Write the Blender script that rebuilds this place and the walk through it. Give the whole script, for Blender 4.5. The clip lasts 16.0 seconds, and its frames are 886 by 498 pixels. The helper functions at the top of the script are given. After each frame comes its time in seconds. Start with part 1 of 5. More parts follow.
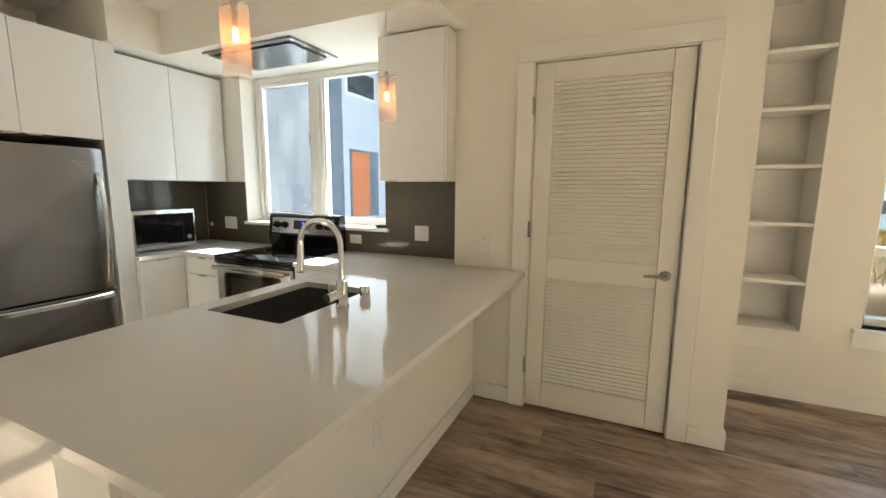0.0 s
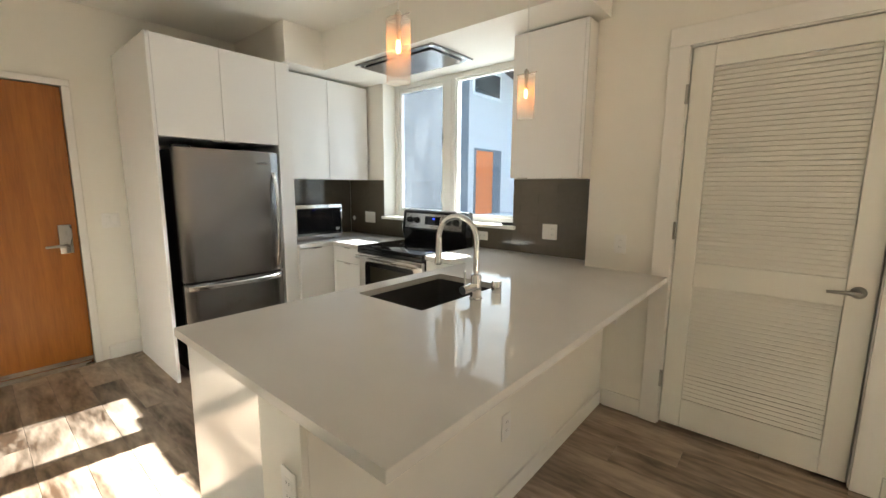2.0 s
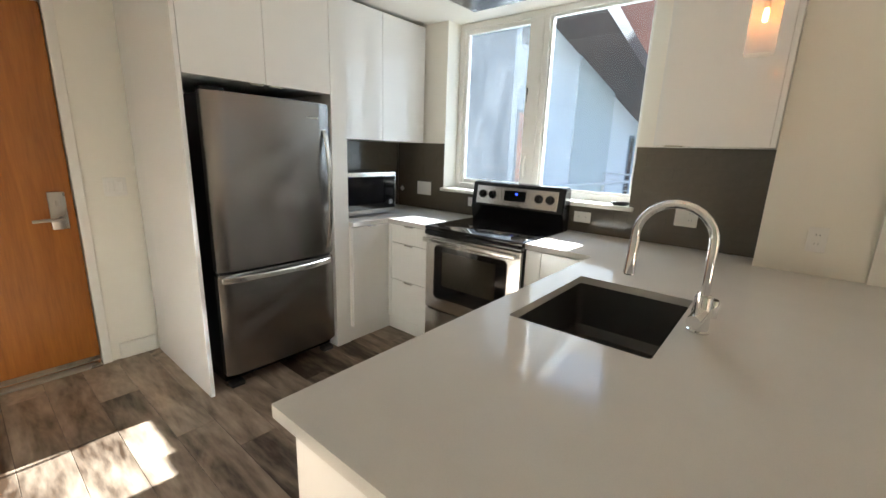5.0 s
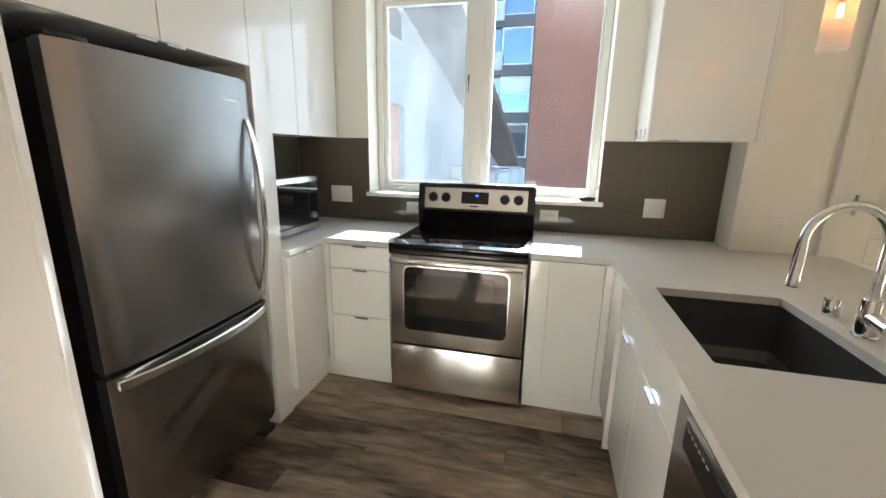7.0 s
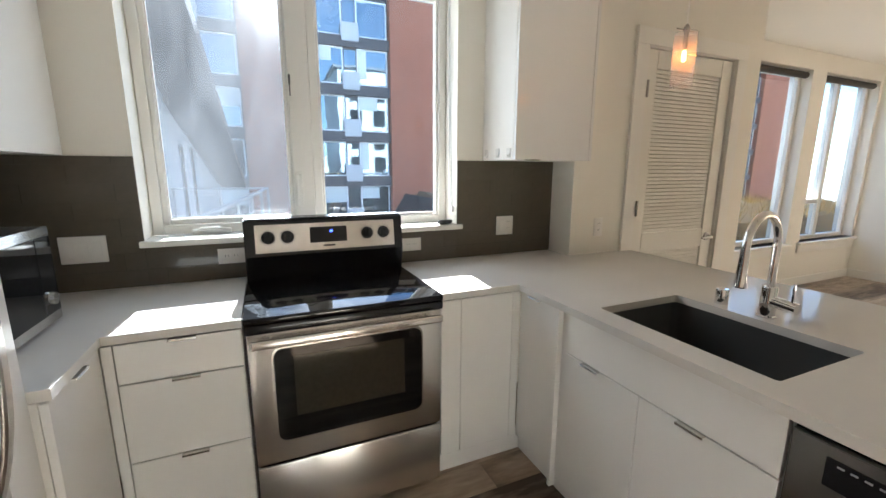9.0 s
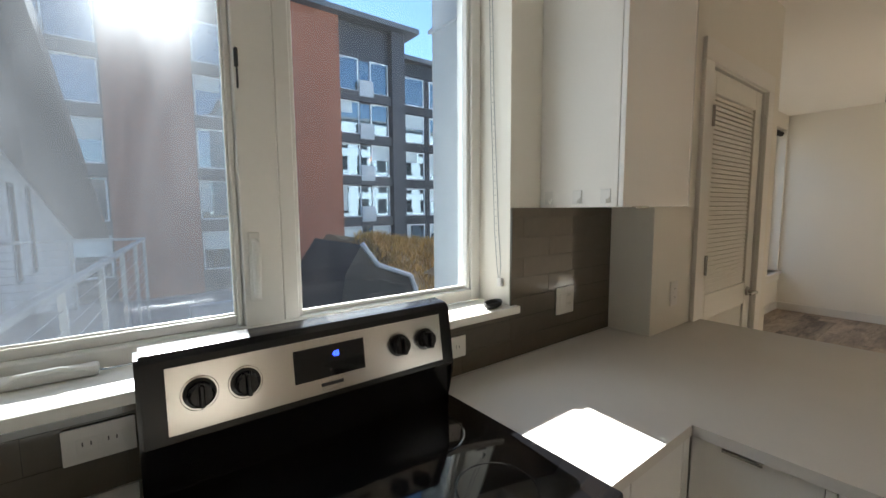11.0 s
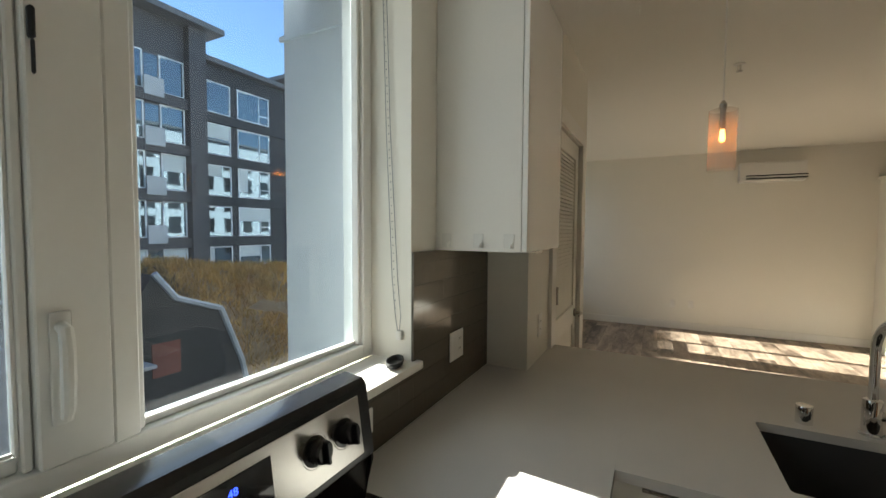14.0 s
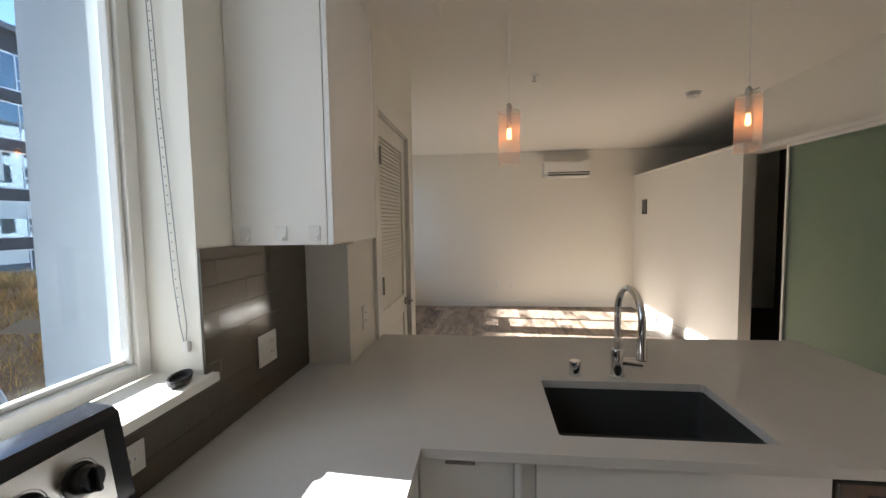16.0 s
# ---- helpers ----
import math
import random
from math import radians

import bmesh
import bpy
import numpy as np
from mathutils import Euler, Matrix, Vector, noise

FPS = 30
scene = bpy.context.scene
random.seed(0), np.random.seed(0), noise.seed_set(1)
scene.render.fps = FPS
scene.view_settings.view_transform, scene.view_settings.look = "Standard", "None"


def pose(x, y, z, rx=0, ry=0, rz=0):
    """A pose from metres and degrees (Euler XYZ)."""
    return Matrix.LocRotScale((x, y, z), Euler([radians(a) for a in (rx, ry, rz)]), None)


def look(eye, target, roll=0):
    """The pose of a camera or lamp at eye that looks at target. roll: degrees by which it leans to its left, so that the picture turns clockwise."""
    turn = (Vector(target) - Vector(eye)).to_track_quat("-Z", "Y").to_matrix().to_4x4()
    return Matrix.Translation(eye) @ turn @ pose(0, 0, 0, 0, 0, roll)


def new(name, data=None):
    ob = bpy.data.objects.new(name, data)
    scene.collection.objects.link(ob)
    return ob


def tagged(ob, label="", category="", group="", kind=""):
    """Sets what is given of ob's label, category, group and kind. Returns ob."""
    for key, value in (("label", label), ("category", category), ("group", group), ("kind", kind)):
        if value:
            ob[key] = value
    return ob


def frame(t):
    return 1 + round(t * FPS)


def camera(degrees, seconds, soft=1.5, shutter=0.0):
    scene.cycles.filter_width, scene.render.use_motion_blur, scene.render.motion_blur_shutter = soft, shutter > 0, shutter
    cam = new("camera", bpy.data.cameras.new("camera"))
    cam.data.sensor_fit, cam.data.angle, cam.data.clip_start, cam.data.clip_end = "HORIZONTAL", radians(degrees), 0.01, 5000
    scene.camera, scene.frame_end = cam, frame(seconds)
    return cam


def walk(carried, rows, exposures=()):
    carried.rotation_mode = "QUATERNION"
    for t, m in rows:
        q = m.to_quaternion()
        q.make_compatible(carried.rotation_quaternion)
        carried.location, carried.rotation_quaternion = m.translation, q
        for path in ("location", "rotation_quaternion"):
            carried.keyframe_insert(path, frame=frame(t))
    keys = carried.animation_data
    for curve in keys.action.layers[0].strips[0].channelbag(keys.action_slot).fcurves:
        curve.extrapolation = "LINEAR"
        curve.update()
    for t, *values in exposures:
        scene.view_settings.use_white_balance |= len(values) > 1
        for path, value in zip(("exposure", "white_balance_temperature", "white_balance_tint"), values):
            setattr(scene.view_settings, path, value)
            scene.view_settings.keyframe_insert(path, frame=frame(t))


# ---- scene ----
cam = camera(94.5, 16.0)

PATH = [
    (0, (2.501, -2.771, 1.438), (1.687, -0.968, 1.145), 0.4),
    (0.5, (2.477, -2.796, 1.433), (1.52, -1.064, 1.143), 0.4),
    (1, (2.466, -2.82, 1.441), (1.381, -1.167, 1.144), 0.5),
    (1.5, (2.459, -2.83, 1.437), (1.264, -1.254, 1.141), 0.4),
    (2, (2.443, -2.843, 1.431), (1.161, -1.338, 1.127), 0.4),
    (2.5, (2.414, -2.848, 1.417), (1.058, -1.412, 1.099), 0.4),
    (3, (2.37, -2.83, 1.411), (0.977, -1.439, 1.06), 0.7),
    (3.5, (2.231, -2.804, 1.413), (0.835, -1.425, 1.026), 1.2),
    (4, (2.019, -2.783, 1.406), (0.647, -1.388, 0.994), 1.7),
    (6.5, (0.682, -2.705, 1.457), (-0.05, -0.91, 0.966), 1.2),
    (7, (0.438, -2.712, 1.423), (-0.03, -0.826, 0.949), 1.1),
    (7.5, (0.194, -2.675, 1.435), (0.037, -0.739, 0.96), 0.7),
    (8, (-0.04, -2.528, 1.423), (0.174, -0.589, 0.985), 0.6),
    (8.5, (-0.196, -2.381, 1.431), (0.34, -0.5, 1.017), 0.4),
    (11, (-0.367, -1.053, 1.485), (0.844, 0.527, 1.29), -0.4),
    (11.5, (-0.373, -0.853, 1.538), (0.832, 0.738, 1.415), -0.3),
    (12, (-0.439, -0.709, 1.564), (0.778, 0.877, 1.507), -0.2),
    (12.5, (-0.462, -0.652, 1.566), (0.849, 0.858, 1.518), 0.1),
    (13, (-0.442, -0.662, 1.567), (1.043, 0.677, 1.509), 0.3),
    (13.5, (-0.419, -0.691, 1.565), (1.233, 0.433, 1.486), 0.4),
    (14, (-0.399, -0.718, 1.563), (1.373, 0.204, 1.467), 0.3),
    (14.5, (-0.387, -0.743, 1.561), (1.47, -0.007, 1.453), 0.1),
    (15, (-0.37, -0.771, 1.56), (1.547, -0.215, 1.441), -0.3),
    (15.5, (-0.348, -0.799, 1.557), (1.61, -0.412, 1.429), -0.7),
    (16, (-0.328, -0.831, 1.556), (1.655, -0.607, 1.42), -0.9),
]
LIGHT = [
    (0.0, 3.97, 6700, 3), (4.2, 3.82, 6300, 5), (6.5, 4.07, 6250, 3), (7.5, 4.03, 6250, 5), (8.7, 3.83, 6200, 7),
    (10.8, 3.0, 6500, 8), (11.4, 2.68, 6700, -5), (12.0, 2.42, 7050, -26), (12.9, 2.35, 7400, -28), (13.5, 2.36, 7300, -9),
    (14.2, 2.52, 6500, 3), (15.0, 2.70, 6000, 6), (16.0, 2.88, 6150, 9),
]
walk(cam, [(t, look(eye, target, roll)) for t, eye, target, roll in PATH], LIGHT)

# ---- world, sun ----
SUN_AZ, SUN_EL = 4.4, 29.3          # degrees from +Y towards +X, degrees above the horizon
world = bpy.data.worlds.new("world")
scene.world = world
world.use_nodes = True
wn = world.node_tree
sky = wn.nodes.new("ShaderNodeTexSky")
sky.sky_type, sky.sun_disc = "NISHITA", False
sky.dust_density, sky.ozone_density, sky.altitude = 0.0, 3.0, 800
sky.sun_elevation, sky.sun_rotation = radians(SUN_EL), radians(SUN_AZ)
wn.nodes["Background"].inputs[1].default_value = 0.058
wn.links.new(sky.outputs[0], wn.nodes["Background"].inputs[0])
sun_data = bpy.data.lights.new("sun", "SUN")
sun_data.energy, sun_data.angle, sun_data.color = 5.0, radians(0.5), (1.0, 0.985, 0.965)
sun = new("sun", sun_data)
sun.rotation_euler = (radians(90 - SUN_EL), 0, radians(180 - SUN_AZ))
sun.location = (2, 30, 18)


def sky_lamp(name, x0, x1, y, z0, z1, power):
    """A lamp that fills a window's opening with the sky's light."""
    d = bpy.data.lights.new(name, "AREA")
    d.shape, d.size, d.size_y, d.energy, d.color = "RECTANGLE", x1 - x0, z1 - z0, power, (0.97, 0.98, 1.0)
    o = new(name, d)
    o.location, o.rotation_euler = ((x0 + x1) / 2, y, (z0 + z1) / 2), (radians(90), 0, radians(180))
    return o


sky_lamp("window_skylight", -0.58, 0.58, 0.45, 1.18, 2.36, 1.6)
for a, b in ((3.98, 5.44), (5.84, 6.96)):
    sky_lamp("window_skylight", a, b, 0.85, 0.62, 2.40, 0.45 * (b - a))


# ---- materials ----
def nodes_of(name):
    m = bpy.data.materials.new(name)
    m.use_nodes = True
    return m, m.node_tree.nodes, m.node_tree.links, m.node_tree.nodes["Principled BSDF"]


def paint(name, color, rough=0.5, metal=0.0, grain=60.0, vary=0.06, bump=0.02, coat=0.0, big=1.2, rough_vary=0.06, spec=0.5):
    """A plain surface with two scales of tone, roughness change and fine relief."""
    m, n, l, b = nodes_of(name)
    co = n.new("ShaderNodeTexCoord")
    a, c = n.new("ShaderNodeTexNoise"), n.new("ShaderNodeTexNoise")
    a.inputs["Scale"].default_value, c.inputs["Scale"].default_value = big, grain
    a.inputs["Detail"].default_value = c.inputs["Detail"].default_value = 4
    l.new(co.outputs["Object"], a.inputs["Vector"]); l.new(co.outputs["Object"], c.inputs["Vector"])
    mix = n.new("ShaderNodeMath"); mix.operation = "ADD"
    l.new(a.outputs["Fac"], mix.inputs[0]); l.new(c.outputs["Fac"], mix.inputs[1])
    ramp = n.new("ShaderNodeMapRange")
    ramp.inputs["From Min"].default_value, ramp.inputs["From Max"].default_value = 0.6, 1.4
    ramp.inputs["To Min"].default_value, ramp.inputs["To Max"].default_value = 1 - vary, 1 + vary
    l.new(mix.outputs[0], ramp.inputs["Value"])
    hsv = n.new("ShaderNodeHueSaturation")
    hsv.inputs["Color"].default_value = (*color, 1)
    l.new(ramp.outputs["Result"], hsv.inputs["Value"])
    l.new(hsv.outputs["Color"], b.inputs["Base Color"])
    rr = n.new("ShaderNodeMapRange")
    rr.inputs["To Min"].default_value, rr.inputs["To Max"].default_value = max(0.02, rough - rough_vary), min(1, rough + rough_vary)
    l.new(a.outputs["Fac"], rr.inputs["Value"]); l.new(rr.outputs["Result"], b.inputs["Roughness"])
    b.inputs["Metallic"].default_value = metal
    b.inputs["Specular IOR Level"].default_value = spec
    if coat:
        b.inputs["Coat Weight"].default_value, b.inputs["Coat Roughness"].default_value = coat, 0.04
    if bump:
        bp = n.new("ShaderNodeBump")
        bp.inputs["Strength"].default_value, bp.inputs["Distance"].default_value = bump, 0.01
        l.new(c.outputs["Fac"], bp.inputs["Height"]); l.new(bp.outputs["Normal"], b.inputs["Normal"])
    return m


def wood(name, dark, light, axis="X", scale=1.0, rough=0.45, per_piece=0.0, bump=0.05, grain_mix=0.5, along=0.6, across=9, spread=0.33):
    """Wood with stretched grain along one axis, each piece with its own tone."""
    m, n, l, b = nodes_of(name)
    co, info = n.new("ShaderNodeTexCoord"), n.new("ShaderNodeObjectInfo")
    mp = n.new("ShaderNodeMapping")
    s = {"X": (along, across, across), "Y": (across, along, across), "Z": (across, across, along)}[axis]
    mp.inputs["Scale"].default_value = tuple(v * scale for v in s)
    l.new(co.outputs["Object"], mp.inputs["Vector"])
    off = n.new("ShaderNodeVectorMath"); off.operation = "ADD"
    mul = n.new("ShaderNodeMath"); mul.operation = "MULTIPLY"; mul.inputs[1].default_value = 57.0
    l.new(info.outputs["Random"], mul.inputs[0]); l.new(mul.outputs[0], off.inputs[1]); l.new(mp.outputs[0], off.inputs[0])
    g, f, k = n.new("ShaderNodeTexNoise"), n.new("ShaderNodeTexNoise"), n.new("ShaderNodeTexNoise")
    g.inputs["Scale"].default_value, g.inputs["Detail"].default_value, g.inputs["Distortion"].default_value = 1.0, 6, 1.2
    f.inputs["Scale"].default_value, f.inputs["Detail"].default_value = 6.0, 8
    k.inputs["Scale"].default_value, k.inputs["Detail"].default_value = 0.45, 2
    for t in (g, f, k):
        l.new(off.outputs[0], t.inputs["Vector"])
    add = n.new("ShaderNodeMath"); add.operation = "MULTIPLY_ADD"; add.inputs[1].default_value = grain_mix
    l.new(f.outputs["Fac"], add.inputs[0]); l.new(g.outputs["Fac"], add.inputs[2])
    add2 = n.new("ShaderNodeMath"); add2.operation = "MULTIPLY_ADD"; add2.inputs[1].default_value = 0.55
    l.new(k.outputs["Fac"], add2.inputs[0]); l.new(add.outputs[0], add2.inputs[2])
    pp = n.new("ShaderNodeMath"); pp.operation = "MULTIPLY_ADD"; pp.inputs[1].default_value = per_piece
    l.new(info.outputs["Random"], pp.inputs[0]); l.new(add2.outputs[0], pp.inputs[2])
    mr = n.new("ShaderNodeMapRange")
    mid = 0.5 + 0.5 * grain_mix + 0.275 + 0.5 * per_piece
    mr.inputs["From Min"].default_value, mr.inputs["From Max"].default_value = mid - spread, mid + spread
    l.new(pp.outputs[0], mr.inputs["Value"])
    cr = n.new("ShaderNodeValToRGB")
    cr.color_ramp.elements[0].color, cr.color_ramp.elements[1].color = (*dark, 1), (*light, 1)
    l.new(mr.outputs["Result"], cr.inputs["Fac"]); l.new(cr.outputs["Color"], b.inputs["Base Color"])
    b.inputs["Roughness"].default_value = rough
    bp = n.new("ShaderNodeBump")
    bp.inputs["Strength"].default_value, bp.inputs["Distance"].default_value = bump, 0.004
    l.new(f.outputs["Fac"], bp.inputs["Height"]); l.new(bp.outputs["Normal"], b.inputs["Normal"])
    return m


def brushed(name, color, rough=0.3, axis="Z", vary=0.006, upright=False):
    """Brushed metal: fine streaks along one axis in tone and roughness."""
    m, n, l, b = nodes_of(name)
    co, mp, t = n.new("ShaderNodeTexCoord"), n.new("ShaderNodeMapping"), n.new("ShaderNodeTexNoise")
    mp.inputs["Scale"].default_value = {"X": (3, 900, 900), "Y": (900, 3, 900), "Z": (900, 900, 3)}[axis]
    t.inputs["Scale"].default_value, t.inputs["Detail"].default_value = 1.0, 3
    l.new(co.outputs["Object"], mp.inputs["Vector"]); l.new(mp.outputs[0], t.inputs["Vector"])
    r = n.new("ShaderNodeMapRange")
    r.inputs["To Min"].default_value, r.inputs["To Max"].default_value = rough - vary, rough + vary
    l.new(t.outputs["Fac"], r.inputs["Value"]); l.new(r.outputs["Result"], b.inputs["Roughness"])
    h = n.new("ShaderNodeHueSaturation"); h.inputs["Color"].default_value = (*color, 1)
    v = n.new("ShaderNodeMapRange"); v.inputs["To Min"].default_value, v.inputs["To Max"].default_value = 0.995, 1.005
    l.new(t.outputs["Fac"], v.inputs["Value"]); l.new(v.outputs["Result"], h.inputs["Value"])
    l.new(h.outputs["Color"], b.inputs["Base Color"])
    b.inputs["Metallic"].default_value = 1.0
    b.inputs["Anisotropic"].default_value = 0.8 if upright else 0.4
    if upright:
        tg = n.new("ShaderNodeCombineXYZ")
        tg.inputs["Z"].default_value = 1.0
        l.new(tg.outputs[0], b.inputs["Tangent"])
    return m


def glassy(name, color=(1, 1, 1), rough=0.0, ior=1.45):
    m, n, l, b = nodes_of(name)
    b.inputs["Base Color"].default_value = (*color, 1)
    b.inputs["Transmission Weight"].default_value = 1.0
    b.inputs["Roughness"].default_value, b.inputs["IOR"].default_value = rough, ior
    return m


def pane_glass(name, tint=(0.97, 0.98, 0.98), dust=0.0, glare=0.0):
    """Thin window glass: clear with a mirror share that grows at grazing angles, under a streaky film of dust."""
    m, n, l, b = nodes_of(name)
    n.remove(b)
    tr, gl, mx = n.new("ShaderNodeBsdfTransparent"), n.new("ShaderNodeBsdfGlossy"), n.new("ShaderNodeMixShader")
    lw, po, ma = n.new("ShaderNodeLayerWeight"), n.new("ShaderNodeMath"), n.new("ShaderNodeMath")
    tr.inputs["Color"].default_value = (*tint, 1)
    gl.inputs["Roughness"].default_value = 0.0
    lw.inputs["Blend"].default_value = 0.5
    po.operation, ma.operation = "POWER", "MULTIPLY_ADD"
    po.inputs[1].default_value, ma.inputs[1].default_value, ma.inputs[2].default_value = 4.0, 0.6, 0.03
    l.new(lw.outputs["Facing"], po.inputs[0]); l.new(po.outputs[0], ma.inputs[0]); l.new(ma.outputs[0], mx.inputs[0])
    l.new(tr.outputs[0], mx.inputs[1]); l.new(gl.outputs[0], mx.inputs[2])
    top = mx
    if dust:
        co, mp, big, fine = n.new("ShaderNodeTexCoord"), n.new("ShaderNodeMapping"), n.new("ShaderNodeTexNoise"), n.new("ShaderNodeTexNoise")
        mp.inputs["Scale"].default_value = (5, 1, 1.6)
        l.new(co.outputs["Object"], mp.inputs["Vector"])
        big.inputs["Scale"].default_value, big.inputs["Detail"].default_value, big.inputs["Distortion"].default_value = 1.3, 5, 0.8
        fine.inputs["Scale"].default_value, fine.inputs["Detail"].default_value = 1100, 1
        l.new(mp.outputs[0], big.inputs["Vector"]); l.new(co.outputs["Object"], fine.inputs["Vector"])
        film = n.new("ShaderNodeMath"); film.operation = "MULTIPLY"
        l.new(big.outputs["Fac"], film.inputs[0]); l.new(fine.outputs["Fac"], film.inputs[1])
        tl, rf, m1, m2 = n.new("ShaderNodeBsdfTranslucent"), n.new("ShaderNodeBsdfRefraction"), n.new("ShaderNodeMixShader"), n.new("ShaderNodeMixShader")
        tl.inputs["Color"].default_value = (0.88, 0.90, 0.95, 1)
        rf.inputs["Roughness"].default_value, rf.inputs["IOR"].default_value = 0.55, 1.3
        for share, mix, sh in ((dust, m1, tl), (glare, m2, rf)):
            k = n.new("ShaderNodeMath"); k.operation = "MULTIPLY"; k.inputs[1].default_value = share * 4
            l.new(film.outputs[0], k.inputs[0]); l.new(k.outputs[0], mix.inputs[0])
            l.new(top.outputs[0], mix.inputs[1]); l.new(sh.outputs[0], mix.inputs[2])
            top = mix
    l.new(top.outputs[0], n["Material Output"].inputs["Surface"])
    return m


def glow(name, color, strength):
    m, n, l, b = nodes_of(name)
    b.inputs["Base Color"].default_value = (*color, 1)
    b.inputs["Emission Color"].default_value, b.inputs["Emission Strength"].default_value = (*color, 1), strength
    return m


WALL = paint("wall_paint", (0.80, 0.768, 0.69), 0.6, grain=240, vary=0.012, bump=0.05)
CEIL = paint("ceiling_paint", (0.80, 0.770, 0.70), 0.75, grain=200, vary=0.012, bump=0.05)
TRIM = paint("trim_paint", (0.80, 0.775, 0.72), 0.38, grain=120, vary=0.012, bump=0.015)
DOORP = paint("door_paint", (0.79, 0.765, 0.69), 0.4, grain=120, vary=0.012, bump=0.015)
LACQ = paint("white_lacquer", (0.80, 0.79, 0.77), 0.12, grain=90, vary=0.008, bump=0.004, coat=0.35, rough_vary=0.03)
CARC = paint("cabinet_carcass", (0.76, 0.74, 0.70), 0.4, grain=90, vary=0.015, bump=0.01)
QUARTZ = paint("white_quartz", (0.63, 0.61, 0.575), 0.07, spec=0.11, grain=420, vary=0.045, bump=0.0, rough_vary=0.02, big=4)
SPLASH = paint("taupe_glass_tile", (0.112, 0.096, 0.072), 0.10, grain=30, vary=0.10, bump=0.006, rough_vary=0.05)
GROUT = paint("tile_grout", (0.105, 0.090, 0.068), 0.7, grain=200, vary=0.06)
PLANK = wood("grey_brown_plank", (0.046, 0.027, 0.016), (0.47, 0.362, 0.270), "X", 1.0, 0.36, 0.22, 0.08, 0.45, 1.5, 6.5, 0.27)
SEAM = paint("plank_seam", (0.03, 0.024, 0.02), 0.8)
OAK = wood("oak_veneer", (0.215, 0.066, 0.008), (0.430, 0.152, 0.024), "Z", 1.0, 0.33, 0.0, 0.03, 0.75, 1.3, 17, 0.55)
STEEL = brushed("brushed_steel", (0.255, 0.245, 0.238), 0.26, "Y")
STEELX = brushed("brushed_steel_wide", (0.74, 0.72, 0.69), 0.24, "X", upright=True)
BAR = paint("satin_steel_bar", (0.62, 0.60, 0.57), 0.22, 1.0, vary=0.02, bump=0, rough_vary=0.02)
CHROME = paint("polished_chrome", (0.80, 0.80, 0.80), 0.05, 1.0, vary=0.01, bump=0, rough_vary=0.02)
NICKEL = paint("satin_nickel", (0.42, 0.40, 0.37), 0.28, 1.0, vary=0.03, bump=0.005)
BLACKG = paint("black_glass", (0.006, 0.006, 0.007), 0.06, vary=0.1, bump=0, rough_vary=0.03)
BLACK = paint("black_enamel", (0.010, 0.010, 0.012), 0.22, vary=0.1, bump=0.01)
RUBBER = paint("black_rubber", (0.015, 0.015, 0.016), 0.6, vary=0.1)
SINKM = paint("grey_composite_sink", (0.055, 0.056, 0.056), 0.30, grain=500, vary=0.15, bump=0.03)
PLAST = paint("white_plastic", (0.78, 0.76, 0.72), 0.35, vary=0.01, bump=0)
HOOKM = paint("cloudy_hook_plastic", (0.72, 0.71, 0.68), 0.25, vary=0.02, bump=0)
VINYL = paint("window_vinyl", (0.78, 0.77, 0.73), 0.4, vary=0.015, bump=0.01)
GLASS = pane_glass("window_glass", (0.72, 0.76, 0.78))
DUSTY = pane_glass("dusty_window_glass", (0.74, 0.79, 0.83), dust=0.0012, glare=0.0007)
DUSTIER = pane_glass("grimy_window_glass", (0.74, 0.78, 0.81), dust=0.016, glare=0.0045)
FROST = glassy("frosted_green_glass", (0.68, 0.80, 0.64), 0.5)
# Dark brown of roller shades and vent; on bedroom walls it paints in shade.
DARK = paint("dark_brown_and_room_shade", (0.06, 0.05, 0.04), 0.8, vary=0.05)
RAILM = paint("grey_rail", (0.45, 0.46, 0.47), 0.5, 0.0, vary=0.05)
CHAINM = paint("blind_chain_grey", (0.30, 0.30, 0.29), 0.4, vary=0.05, bump=0)
CONC = paint("concrete_ground", (0.32, 0.31, 0.295), 0.85, grain=8, vary=0.15, bump=0.1)
STUCCO = paint("white_stucco", (0.62, 0.63, 0.64), 0.85, grain=120, vary=0.03, bump=0.15)


# ---- building blocks ----
def box(bm, x0, x1, y0, y1, z0, z1, bevel=0.0, seg=2):
    """A box between two corners, its edges rounded by bevel metres."""
    vs = [bm.verts.new((x, y, z)) for z in (min(z0, z1), max(z0, z1)) for x, y in ((min(x0, x1), min(y0, y1)), (max(x0, x1), min(y0, y1)), (max(x0, x1), max(y0, y1)), (min(x0, x1), max(y0, y1)))]
    fs = [bm.faces.new([vs[i] for i in f]) for f in ((3, 2, 1, 0), (4, 5, 6, 7), (0, 1, 5, 4), (1, 2, 6, 5), (2, 3, 7, 6), (3, 0, 4, 7))]
    if bevel:
        es = list({e for f in fs for e in f.edges})
        bmesh.ops.bevel(bm, geom=es, offset=bevel, segments=seg, affect="EDGES", profile=0.5)
    return bm


def rod(bm, a, b, r0, r1=None, n=16):
    """A round bar from a to b."""
    a, b = Vector(a), Vector(b)
    r1 = r0 if r1 is None else r1
    q = (b - a).to_track_quat("Z", "Y").to_matrix().to_4x4()
    bmesh.ops.create_cone(bm, cap_ends=True, segments=n, radius1=r0, radius2=r1, depth=(b - a).length, matrix=Matrix.Translation((a + b) / 2) @ q)
    return bm


